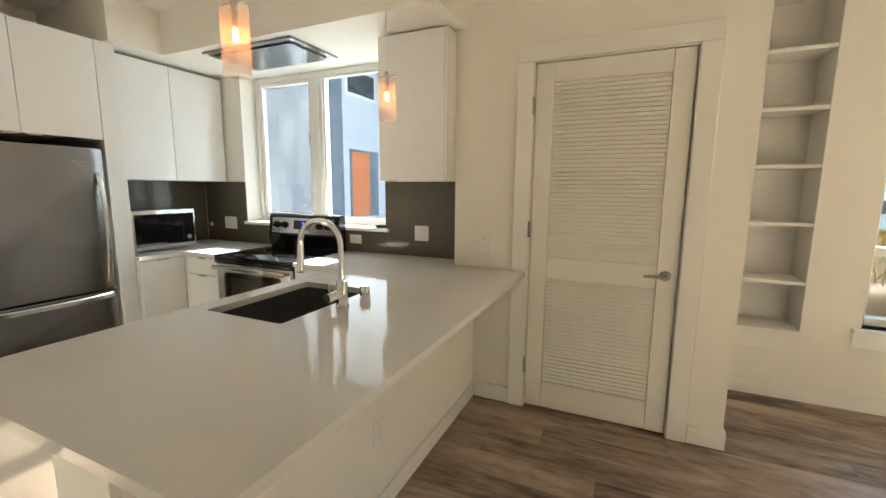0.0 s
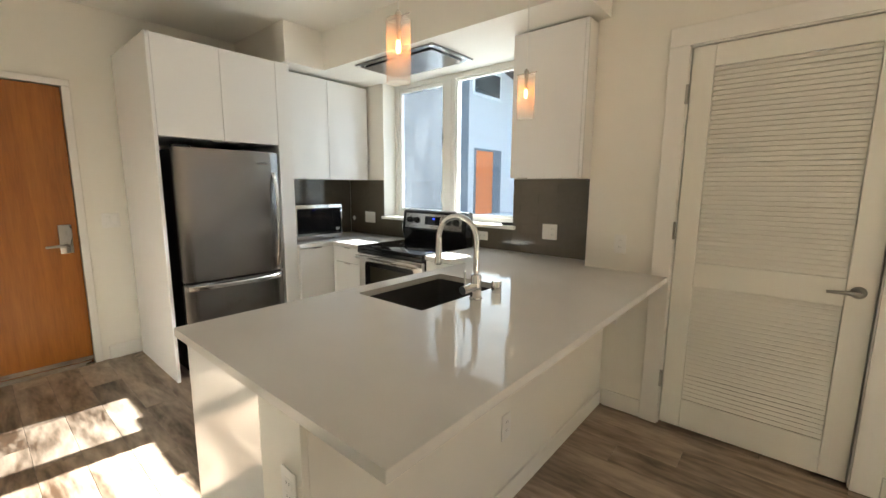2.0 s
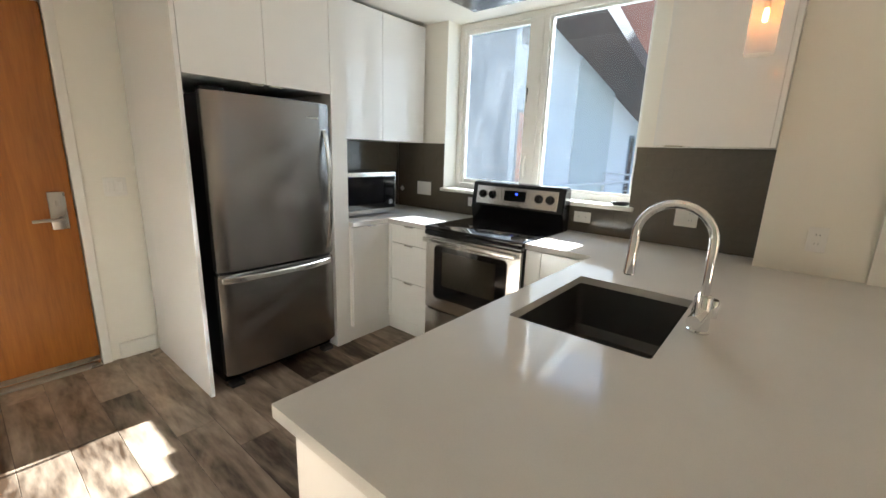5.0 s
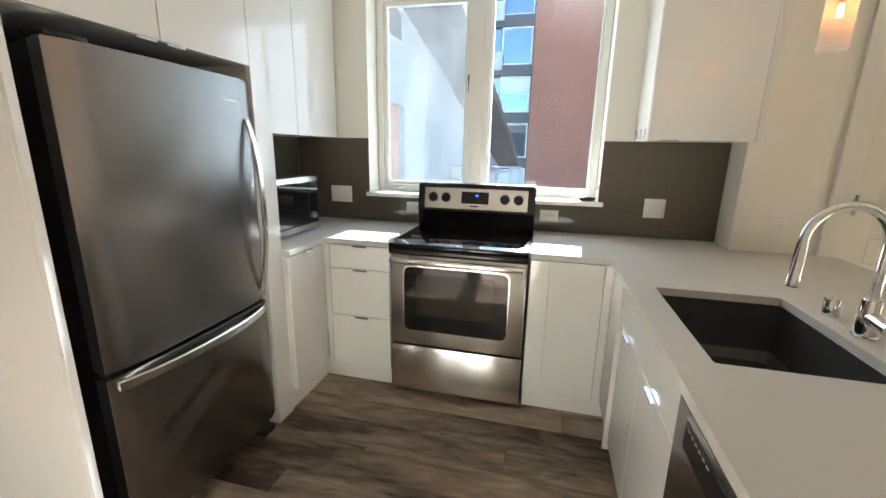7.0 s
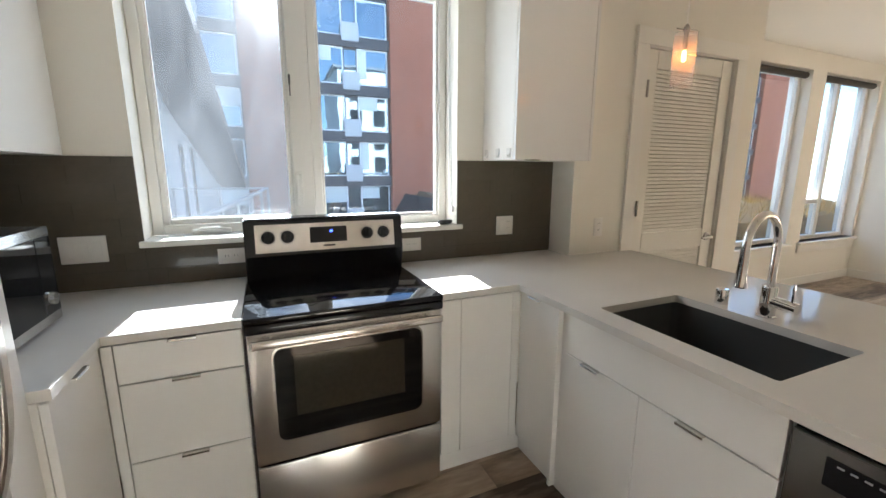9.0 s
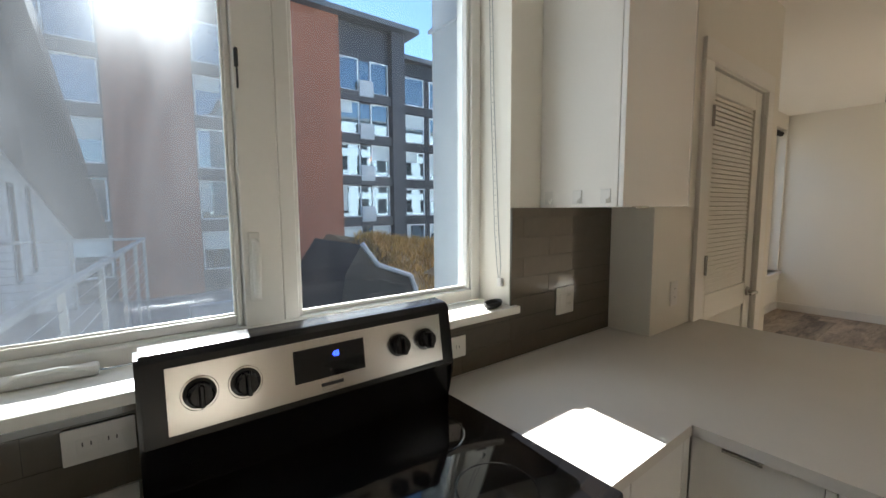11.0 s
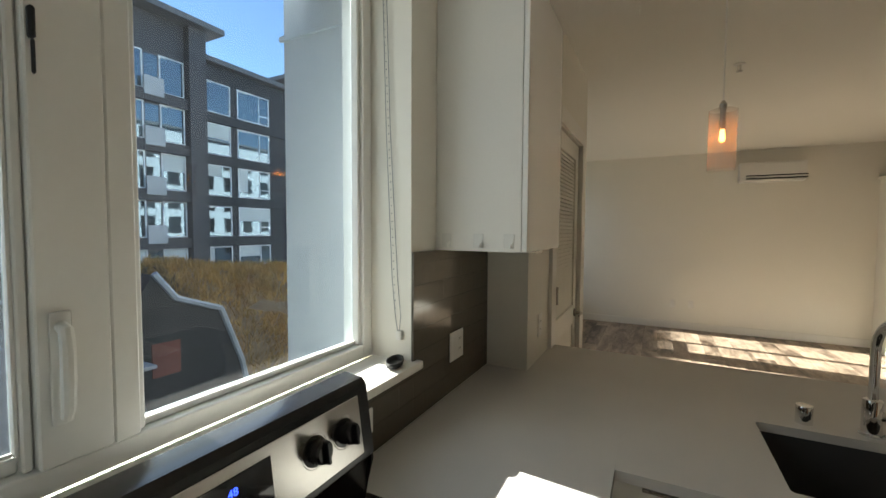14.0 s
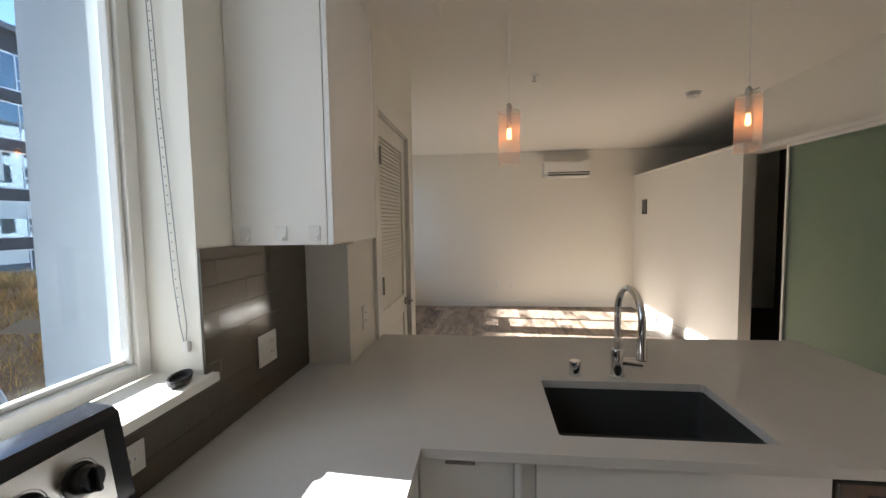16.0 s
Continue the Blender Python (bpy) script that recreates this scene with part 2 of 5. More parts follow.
def sweep(bm, pts, r, n=12):
    """A round tube along points."""
    pts = [Vector(p) for p in pts]
    rings, up = [], None
    for i, p in enumerate(pts):
        d = (pts[min(i + 1, len(pts) - 1)] - pts[max(i - 1, 0)]).normalized()
        if up is None:
            up = d.orthogonal().normalized()
        up = (up - d * up.dot(d)).normalized()
        side = d.cross(up)
        rr = r[i] if isinstance(r, (list, tuple)) else r
        rings.append([bm.verts.new(p + (up * math.cos(2 * math.pi * k / n) + side * math.sin(2 * math.pi * k / n)) * rr) for k in range(n)])
    for a, b in zip(rings, rings[1:]):
        for k in range(n):
            bm.faces.new((a[k], a[(k + 1) % n], b[(k + 1) % n], b[k]))
    bm.faces.new(rings[0][::-1]); bm.faces.new(rings[-1])
    return bm


def ribbon(bm, pts, wide, thick):
    """A flat bar along points: wide is the vector across its face, thick its thickness in x."""
    w, rings = Vector(wide) / 2, []
    for p in pts:
        p, t = Vector(p), Vector((thick / 2, 0, 0))
        rings.append([bm.verts.new(p + a) for a in (-w - t * 0.2, -w + t * 0.4, -w * 0.7 + t, w * 0.7 + t, w + t * 0.4, w - t * 0.2, w * 0.7 - t, -w * 0.7 - t)])
    for a, b in zip(rings, rings[1:]):
        for k in range(8):
            bm.faces.new((a[k], a[(k + 1) % 8], b[(k + 1) % 8], b[k]))
    bm.faces.new(rings[0][::-1]); bm.faces.new(rings[-1])
    return bm


def lathe(bm, prof, at=(0, 0, 0), n=24, m=None):
    """Turns a profile of (radius, height) round the z axis."""
    m = m or Matrix.Translation(at)
    rings = [[bm.verts.new(m @ Vector((r * math.cos(2 * math.pi * k / n), r * math.sin(2 * math.pi * k / n), z))) for k in range(n)] for r, z in prof]
    for a, b in zip(rings, rings[1:]):
        for k in range(n):
            bm.faces.new((a[k], a[(k + 1) % n], b[(k + 1) % n], b[k]))
    bm.faces.new(rings[0][::-1]); bm.faces.new(rings[-1])
    return bm


def part(name, bm, material, parent=None, label=""):
    """Links a bmesh as one mesh object, under a thing or a part."""
    bmesh.ops.recalc_face_normals(bm, faces=bm.faces)
    me = bpy.data.meshes.new(name)
    bm.to_mesh(me); bm.free()
    me.materials.append(material)
    for p in me.polygons:
        p.use_smooth = True
    me.set_sharp_from_angle(angle=radians(32))
    ob = new(name, me)
    if parent is not None:
        ob.parent = parent
        ob.matrix_parent_inverse = Matrix.Translation(-parent.location) if parent.type == "EMPTY" else Matrix()
    return tagged(ob, label)


def thing(name, at, label, category, group=""):
    """An Empty at a thing's base."""
    e = new(name)
    e.location = at
    e.empty_display_size = 0.05
    return tagged(e, label, category, group)


def B(*boxes, bevel=0.0, seg=2):
    """One bmesh of several boxes."""
    bm = bmesh.new()
    for b in boxes:
        box(bm, *b, bevel=bevel, seg=seg)
    return bm


def setting(name, bm, material, label, category):
    return tagged(part(name, bm, material), label, category, kind="structure")


# ---- the shell ----
CZ = 2.745      # ceiling
WX0, WX1, WZ0, WZ1 = -0.778, 0.753, 1.095, 2.43   # kitchen window opening
XL, XE, XF = -1.34, -1.73, 7.08                 # kitchen left wall, entry wall, far wall
YB, YS, YR, YP = -0.205, 0.66, -3.43, -3.32     # closet front, shelf wall, south wall, partition
T = 0.22

setting("wall_north", B((XL - T, WX0, 0, T, 0, CZ), (WX1, 1.43, 0, T, 0, CZ), (WX0, WX1, 0, T, 0, WZ0), (WX0, WX1, 0, T, WZ1, CZ)), WALL, "cream painted wall around the kitchen window", "wall")
setting("wall_closet_west", B((1.43, 1.935, YB, 0.86, 0, CZ)), WALL, "cream painted wall at the end of the worktop", "wall")
setting("wall_closet_east", B((2.785, 3.06, YB, 0.86, 0, CZ)), WALL, "cream painted closet wall beside the louvred door", "wall")
setting("wall_closet_lintel", B((1.935, 2.785, YB, YB + 0.12, 2.185, CZ)), WALL, "cream painted wall over the louvred door", "wall")
setting("wall_closet_back", B((1.935, 2.785, 0.74, 0.86, 0, CZ)), WALL, "back wall of the closet", "wall")
V = ((3.92, 5.50), (5.78, 7.02))      # living room windows
vz0, vz1 = 0.56, 2.55
bx = [(3.06, 3.24, YS, YS + T, 0, CZ), (3.62, V[0][0], YS, YS + T, 0, CZ), (3.24, 3.62, YS, YS + T, 0, 0.474), (3.20, 3.239, YS + T, YS + 0.34, 0.3, CZ), (3.621, 3.66, YS + T, YS + 0.34, 0.3, CZ), (3.239, 3.621, YS + T, YS + 0.28, 2.69, CZ), (3.239, 3.621, YS + T, YS + 0.28, 0.3, 0.474), (3.24, 3.62, YS, YS + T, 2.69, CZ), (3.24, 3.62, YS + 0.28, YS + 0.34, 0.4, CZ), (V[0][1], V[1][0], YS, YS + T, 0, CZ), (V[1][1], XF + T, YS, YS + T, 0, CZ)]
for a, b in V:
    bx += [(a, b, YS, YS + T, 0, vz0), (a, b, YS, YS + T, vz1, CZ)]
for b in bx:
    setting("wall_shelf", B(b), WALL, "cream painted outer wall with windows and a shelf niche", "wall")
setting("wall_east", B((XF, XF + T, -5.6, YS, 0, CZ)), WALL, "cream painted end wall of the living room", "wall")
setting("wall_partition", B((4.05, XF, YP - 0.12, YP, 0, 2.25), (4.03, XF, YP - 0.13, YP + 0.02, 2.25, 2.28)), WALL, "cream painted low partition wall with a ledge", "wall")
setting("wall_south", B((XE, 2.55, YR - 0.12, YR, 0, CZ), (2.55, 4.10, YR - 0.12, YR - 0.001, 2.17, CZ)), WALL, "cream painted wall above the sliding glass door", "wall")
# The unlit room's shade is put into these walls' dark colour.
setting("wall_bedroom", B((2.2, XF + T, -5.72, -5.6, 0, CZ), (2.1, 2.2, -5.72, YR - 0.12, 0, CZ)), DARK, "wall of the room behind the partition, its dimness put into the colour", "wall")
setting("wall_entry", B((XE - T, XE, -2.27, -1.0, 0, CZ)), WALL, "cream painted entry wall beside the oak door", "wall")
setting("wall_entry_south", B((XE - T, XE, YR - T, -3.20, 0, CZ)), WALL, "cream painted strip of wall at the entry", "wall")
setting("wall_entry_lintel", B((XE - T, XE, -3.20, -2.27, 2.15, CZ)), WALL, "cream painted wall over the oak door", "wall")
setting("wall_hall", B((XE - T - 0.06, XE - T, YR, -2.0, 0, CZ)), WALL, "plain wall behind the entry door", "wall")
setting("wall_fridge", B((XE, XL, -1.0, -0.9, 0, CZ), (XL - T, XL, -0.9, 0, 0, CZ)), WALL, "cream painted kitchen side wall", "wall")
setting("ceiling", B((XE - T, XF + T, -5.72, YS + T, CZ, CZ + 0.15)), CEIL, "flat cream painted ceiling", "ceiling")
setting("ceiling_soffit", B((-0.83, 1.43, -0.635, 0, 2.43, CZ), (XL, -0.83, -1.0, 0, 2.43, CZ), (1.43, 1.50, -0.635, YB, 2.43, CZ)), CEIL, "dropped ceiling box over the kitchen cabinets", "ceiling")
setting("floor", B((XE - T, XF + T, -5.72, YS + T, -0.12, -0.004)), SEAM, "grey-brown plank floor", "floor")

# ---- trim of the setting ----
def casing(name, x0, x1, top, y, w=0.10, d=0.02, label="flat cream painted door casing"):
    return setting(name, B((x0 - w, x0, y - d, y, 0, top), (x1, x1 + w, y - d, y, 0, top), (x0 - w, x1 + w, y - d, y, top + 0.001, top + w), bevel=0.002, seg=1), TRIM, label, "door casing")


casing("trim_closet", 1.937, 2.783, 2.183, YB)
setting("trim_closet_jamb", B((1.935, 1.941, YB, YB + 0.12, 0, 2.185), (2.779, 2.785, YB, YB + 0.12, 0, 2.185), (1.941, 2.779, YB, YB + 0.12, 2.179, 2.185)), TRIM, "cream painted closet door jamb", "door jamb")
setting("baseboard", B((2.886, 3.06, YB - 0.014, YB, 0, 0.11), (3.06, 3.074, YB - 0.014, YS, 0, 0.11), (1.60, 1.835, YB - 0.014, YB, 0, 0.11),
        (3.074, XF, YS - 0.014, YS, 0, 0.11), (XF - 0.014, XF, YR, YS - 0.014, 0, 0.11), (4.05, XF - 0.014, YP, YP + 0.014, 0, 0.11),
        (XE, XE + 0.014, -2.18, -1.97, 0, 0.11), (XE, 2.4, YR, YR + 0.014, 0, 0.11), (XE, XE + 0.014, YR + 0.014, -3.29, 0, 0.11), bevel=0.003, seg=1), TRIM, "low flat cream painted baseboard", "baseboard")
setting("trim_entry", B((XE, XE + 0.018, -2.275, -2.226, 0, 2.135), (XE, XE + 0.018, -3.245, -3.195, 0, 2.135), (XE, XE + 0.018, -3.245, -2.226, 2.136, 2.182), bevel=0.003, seg=1), TRIM, "cream painted steel entry door frame", "door frame")
setting("threshold", B((XE - 0.10, XE + 0.03, -3.19, -2.28, -0.004, 0.012), bevel=0.004, seg=1), NICKEL, "aluminium entry threshold strip", "threshold")


# ---- windows ----
def window_frame(name, x0, x1, z0, z1, y, label, frame_w=0.045):
    """A vinyl window's outer frame, under which its other parts go."""
    w = thing(name, ((x0 + x1) / 2, y, z0), label, "window")
    tagged(w, kind="structure")
    part("window_frame", B((x0, x0 + frame_w, y - 0.04, y + 0.05, z0, z1), (x1 - frame_w, x1, y - 0.04, y + 0.05, z0, z1), (x0 + frame_w, x1 - frame_w, y - 0.04, y + 0.05, z0, z0 + frame_w), (x0 + frame_w, x1 - frame_w, y - 0.04, y + 0.05, z1 - frame_w, z1), bevel=0.003, seg=1), VINYL, w)
    return w


kz = 1.120
wk = window_frame("window_1", WX0 + 0.002, WX1 - 0.002, kz, 2.428, 0.20, "white two-part kitchen window with a casement sash")
part("mullion", B((-0.127, -0.0235, 0.155, 0.25, kz + 0.045, 2.383), (-0.0225, 0.021, 0.156, 0.25, kz + 0.045, 2.383), bevel=0.003, seg=1), VINYL, wk)
part("sash", B((-0.731, -0.706, 0.172, 0.225, kz + 0.046, 2.382), (-0.143, -0.129, 0.172, 0.225, kz + 0.046, 2.382), (-0.706, -0.143, 0.187, 0.202, kz + 0.046, kz + 0.072), (-0.706, -0.143, 0.172, 0.225, 2.35, 2.382), bevel=0.003, seg=1), VINYL, wk)
part("glazing_bead", B((-0.7055, -0.700, 0.180, 0.195, kz + 0.073, 2.349), (-0.149, -0.1435, 0.180, 0.195, kz + 0.073, 2.349), (-0.700, -0.149, 0.189, 0.195, kz + 0.073, kz + 0.080), bevel=0.001, seg=1), PLAST, wk)
part("bead", B((0.023, 0.036, 0.172, 0.215, kz + 0.046, 2.382), (0.692, 0.705, 0.172, 0.202, kz + 0.046, 2.382), (0.036, 0.692, 0.186, 0.202, kz + 0.046, kz + 0.060), (0.036, 0.692, 0.172, 0.215, 2.366, 2.382), bevel=0.003, seg=1), VINYL, wk)
for x0, x1, film in ((-0.706, -0.143, DUSTIER), (0.036, 0.692, DUSTY)):
    pn = part("pane", B((x0, x1, 0.196, 0.200, kz + 0.06, 2.37)), film, wk, "sunlit window pane with a dusty film")
    pn.visible_shadow = False
part("window_sill", B((-0.795, 0.783, -0.031, 0.158, 1.092, kz), bevel=0.004), TRIM, wk, "white painted window sill")
hd = part("sash_handle", sweep(bmesh.new(), [(-0.096, 0.152, 1.400), (-0.096, 0.134, 1.395), (-0.097, 0.126, 1.365), (-0.098, 0.124, 1.315), (-0.098, 0.128, 1.265), (-0.098, 0.136, 1.250)], [0.010, 0.0105, 0.011, 0.011, 0.010, 0.008], 10), VINYL, wk, "white casement lock handle")
part("escutcheon", B((-0.112, -0.082, 0.148, 0.1545, 1.235, 1.425), bevel=0.004), VINYL, hd)
part("sash_lock", B((-0.123, -0.114, 0.142, 0.1545, 1.855, 1.905), (-0.121, -0.116, 0.140, 0.148, 1.80, 1.8545), bevel=0.003, seg=1), RUBBER, wk, "small dark sash latch")


def screen_material():
    """Fine insect mesh: mostly open, thin dark threads."""
    m, n, l, b = nodes_of("insect_screen")
    n.remove(b)
    tl = n.new("ShaderNodeBsdfTranslucent")
    tl.inputs["Color"].default_value = (0.42, 0.43, 0.44, 1)
    tr, mx = n.new("ShaderNodeBsdfTransparent"), n.new("ShaderNodeMixShader")
    tr.inputs["Color"].default_value = (0.72, 0.74, 0.76, 1)
    mx.inputs[0].default_value = 0.012
    l.new(tr.outputs[0], mx.inputs[1]); l.new(tl.outputs[0], mx.inputs[2])
    l.new(mx.outputs[0], n["Material Output"].inputs["Surface"])
    return m


SCREEN = screen_material()
part("insect_screen", B((-0.710, -0.138, 0.226, 0.2265, kz + 0.05, 2.38)), SCREEN, wk, "fine grey insect mesh")
for k, (a, b) in enumerate(V):
    w = window_frame("window_%d" % (k + 2), a + 0.002, b - 0.002, vz0, vz1 - 0.002, YS + 0.15, "white framed living room window with a vent light and a dark shade", 0.05)
    m = a + 0.52       # mullion between the narrow vent light and the wide pane
    part("mullion", B((m, m + 0.075, YS + 0.115, YS + 0.195, vz0 + 0.051, vz1 - 0.053), bevel=0.003, seg=1), VINYL, w)
    part("transom", B((a + 0.052, m - 0.001, YS + 0.12, YS + 0.19, 1.02, 1.08), bevel=0.003, seg=1), VINYL, w)
    for x0, x1, z0, z1 in ((a + 0.05, m, vz0 + 0.05, 1.02), (a + 0.05, m, 1.08, vz1 - 0.05), (m + 0.075, b - 0.05, vz0 + 0.05, vz1 - 0.05)):
        pn = part("pane", B((x0, x1, YS + 0.15, YS + 0.154, z0, z1)), GLASS, w)
        pn.visible_shadow = False
    part("window_sill", B((a - 0.05, b + 0.05, YS - 0.05, YS + 0.108, vz0 - 0.03, vz0), bevel=0.004), TRIM, w)
    part("apron", B((a - 0.04, b + 0.04, YS - 0.018, YS - 0.001, vz0 - 0.13, vz0 - 0.031), bevel=0.002, seg=1), TRIM, w)
    part("roller_shade", rod(bmesh.new(), (a + 0.02, YS + 0.06, vz1 - 0.05), (b - 0.02, YS + 0.06, vz1 - 0.05), 0.035, n=20), DARK, w, "dark rolled-up shade")

# beaded blind chain at the kitchen window
ch = thing("blind_chain", (0.745, 0.045, 1.20), "thin grey beaded roller blind chain hanging in a loop", "blind chain")
part("chain", sweep(bmesh.new(), [(0.744, 0.108, 2.42), (0.742, 0.092, 1.9), (0.741, 0.068, 1.40), (0.741, 0.055, 1.27), (0.741, 0.046, 1.222), (0.741, 0.038, 1.225), (0.741, 0.034, 1.27), (0.741, 0.046, 1.40), (0.742, 0.076, 1.9), (0.744, 0.094, 2.42)], 0.0015, 6), CHAINM, ch)
for k in range(44):
    u = k / 43
    part("bead", lathe(bmesh.new(), [(0.0006, -0.0024), (0.0024, 0), (0.0006, 0.0024)], (0.7412 + 0.0026 * u ** 2, 0.054 + 0.052 * u, 1.27 + 1.14 * u), 6), CHAINM, ch)
part("tension_clip", B((0.736, 0.7525, 0.030, 0.052, 1.190, 1.222), bevel=0.004), PLAST, ch)

# ---- shelf niche ----
sh = thing("built_in_shelf", (3.43, YS, 0.50), "cream painted built-in shelf niche with empty shelves", "shelf")
part("side", B((3.24, 3.255, YS - 0.02, YS + 0.28, 0.50, 2.69), bevel=0.001, seg=1), TRIM, sh)
part("side", B((3.605, 3.62, YS - 0.02, YS + 0.28, 0.50, 2.69), bevel=0.001, seg=1), TRIM, sh)
part("back", B((3.255, 3.605, YS + 0.27, YS + 0.28, 0.50, 2.69)), TRIM, sh)
for z in (0.835, 1.228, 1.608, 1.972, 2.338):
    part("shelf_board", B((3.256, 3.604, YS - 0.012, YS + 0.268, z - 0.024, z), bevel=0.002, seg=1), TRIM, sh)
part("sill_board", B((3.20, 3.67, YS - 0.045, YS + 0.27, 0.475, 0.50), bevel=0.003, seg=1), TRIM, sh)
part("apron", B((3.22, 3.66, YS - 0.018, YS - 0.001, 0.35, 0.474), bevel=0.002, seg=1), TRIM, sh)


# ---- louvred closet door ----
def louvre_door():
    d = thing("door_1", (2.36, YB + 0.02, 0.01), "cream painted louvred closet door, closed", "door")
    tagged(d, kind="structure")
    x0, x1, y0, y1, top = 1.946, 2.774, YB + 0.012, YB + 0.047, 2.174
    st = 0.105
    part("stile", B((x0, x0 + st, y0, y1, 0.012, top), bevel=0.003, seg=1), DOORP, d)
    part("stile", B((x1 - st, x1, y0, y1, 0.012, top), bevel=0.003, seg=1), DOORP, d)
    for z0, z1 in ((0.012, 0.190), (0.880, 1.015), (2.062, top)):
        part("rail", B((x0 + st + 0.001, x1 - st - 0.001, y0, y1, z0, z1), bevel=0.003, seg=1), DOORP, d)
    for z0, z1 in ((0.190, 0.880), (1.015, 2.062)):
        n = int((z1 - z0) / 0.0247)
        pitch = (z1 - z0) / n
        me = None
        for k in range(n):
            zc = z0 + (k + 0.5) * pitch
            if me is None:
                bm = bmesh.new()
                box(bm, x0 + st + 0.001, x1 - st - 0.001, -0.0025, 0.0025, -0.0112, 0.0112, bevel=0.0012, seg=1)
                bmesh.ops.rotate(bm, verts=bm.verts, cent=(0, 0, 0), matrix=Matrix.Rotation(radians(-16), 3, "X"))
                ob = part("slat", bm, DOORP, d)
                me = ob.data
            else:
                ob = new("slat", me)
                ob.parent, ob.matrix_parent_inverse = d, Matrix.Translation(-d.location)
            ob.location = (0, y0 + 0.014, zc)
    for z in (0.30, 1.19, 1.93):
        part("hinge", rod(bmesh.new(), (1.940, YB - 0.024, z - 0.05), (1.940, YB - 0.024, z + 0.05), 0.008, n=10), NICKEL, d, "satin nickel hinge")
    h = part("rosette", rod(bmesh.new(), (2.712, y0 + 0.001, 0.955), (2.712, y0 - 0.012, 0.955), 0.030, 0.027, 24), NICKEL, d, "satin nickel rosette")
    part("lever", sweep(bmesh.new(), [(2.712, y0 - 0.010, 0.955), (2.712, y0 - 0.045, 0.955), (2.700, y0 - 0.055, 0.956), (2.66, y0 - 0.055, 0.958), (2.60, y0 - 0.052, 0.954)], [0.012, 0.011, 0.0105, 0.009, 0.007], 10), NICKEL, h, "satin nickel lever")
    part("latch_plate", B((2.7742, 2.7755, y0 + 0.005, y1 - 0.005, 0.925, 0.985)), NICKEL, d)


louvre_door()


# ---- entry door ----
def entry_door():
    d = thing("door_2", (XE - 0.04, -2.735, 0.012), "orange-brown oak veneer entry door, closed", "door")
    tagged(d, kind="structure")
    part("leaf", B((XE - 0.075, XE - 0.03, -3.193, -2.277, 0.014, 2.134), bevel=0.002, seg=1), OAK, d)
    f = XE - 0.03
    part("sweep", B((f, f + 0.006, -3.190, -2.280, 0.022, 0.058)), BAR, d, "aluminium door sweep")
    part("peephole", rod(bmesh.new(), (f, -2.735, 1.50), (f + 0.006, -2.735, 1.50), 0.008, n=14), RUBBER, d)
    pl = part("lock_plate", B((f, f + 0.014, -2.390, -2.312, 0.90, 1.12), bevel=0.006), NICKEL, d, "satin nickel lock plate")
    part("lever", sweep(bmesh.new(), [(f + 0.012, -2.350, 0.965), (f + 0.058, -2.350, 0.965), (f + 0.066, -2.362, 0.965), (f + 0.066, -2.42, 0.965), (f + 0.062, -2.475, 0.962)], [0.013, 0.012, 0.0115, 0.010, 0.009], 10), NICKEL, pl, "satin nickel lever")
    part("thumb_turn", B((f + 0.014, f + 0.026, -2.360, -2.342, 1.04, 1.075), bevel=0.004), NICKEL, pl)
    part("strike", B((f + 0.002, f + 0.010, -2.2765, -2.262, 0.96, 1.03), bevel=0.001, seg=1), NICKEL, d)
    part("closer_body", B((f, f + 0.055, -3.05, -2.78, 2.06, 2.12), bevel=0.008), NICKEL, d, "satin aluminium door closer")
    part("hinge", rod(bmesh.new(), (XE + 0.022, -3.200, 1.7), (XE + 0.022, -3.200, 1.82), 0.008, n=10), NICKEL, d)


entry_door()


# ---- sliding frosted door and the dark opening ----
gd = thing("door_3", (2.95, YR + 0.035, 0.01), "large frosted green glass sliding door in an aluminium frame", "door")
tagged(gd, kind="structure")
gx0, gx1, gy = 2.36, 3.55, YR + 0.035
part("glass_panel", B((gx0 + 0.03, gx1 - 0.03, gy - 0.004, gy + 0.004, 0.04, 2.14)), FROST, gd, "frosted pale green glass")
for b in ((gx0, gx0 + 0.03, gy - 0.016, gy + 0.016, 0.012, 2.17), (gx1 - 0.03, gx1, gy - 0.016, gy + 0.016, 0.012, 2.17), (gx0 + 0.031, gx1 - 0.031, gy - 0.016, gy + 0.016, 0.012, 0.04), (gx0 + 0.031, gx1 - 0.031, gy - 0.016, gy + 0.016, 2.14, 2.17)):
    part("frame_rail", B(b, bevel=0.002, seg=1), TRIM, gd, "pale door frame")
part("track", B((2.30, 4.025, YR + 0.004, YR + 0.07, 2.172, 2.21), bevel=0.003, seg=1), TRIM, gd, "pale overhead track")
# Added panel whose pale tone brightens the frosted glass before the dark room.
setting("glass_backing", B((2.45, 3.54, YR - 0.02, YR - 0.002, 0, 2.165)), paint("pale_backing", (0.42, 0.47, 0.37), 0.8), "pale panel added behind the frosted glass to brighten it", "wall")


# ---- cabinets ----
def pull(parent, at, along, out):
    """A slim chrome tab pull clipped on a door's edge; along and out are axis letters with sign."""
    x, y, z = at
    l, t = 0.042, 0.017
    if along == "x":
        b = ((x - l, x + l, y - t, y + 0.001, z - 0.002, z + 0.001), (x - l, x + l, y - t, y - t + 0.003, z - 0.007, z - 0.002))
    else:
        b = ((x + 0.001, x + out * t, y - l, y + l, z - 0.002, z + 0.001), (x + out * (t - 0.003), x + out * t, y - l, y + l, z - 0.007, z - 0.002))
    part("handle", B(*b, bevel=0.0006, seg=1), BAR, parent, "satin steel tab pull")


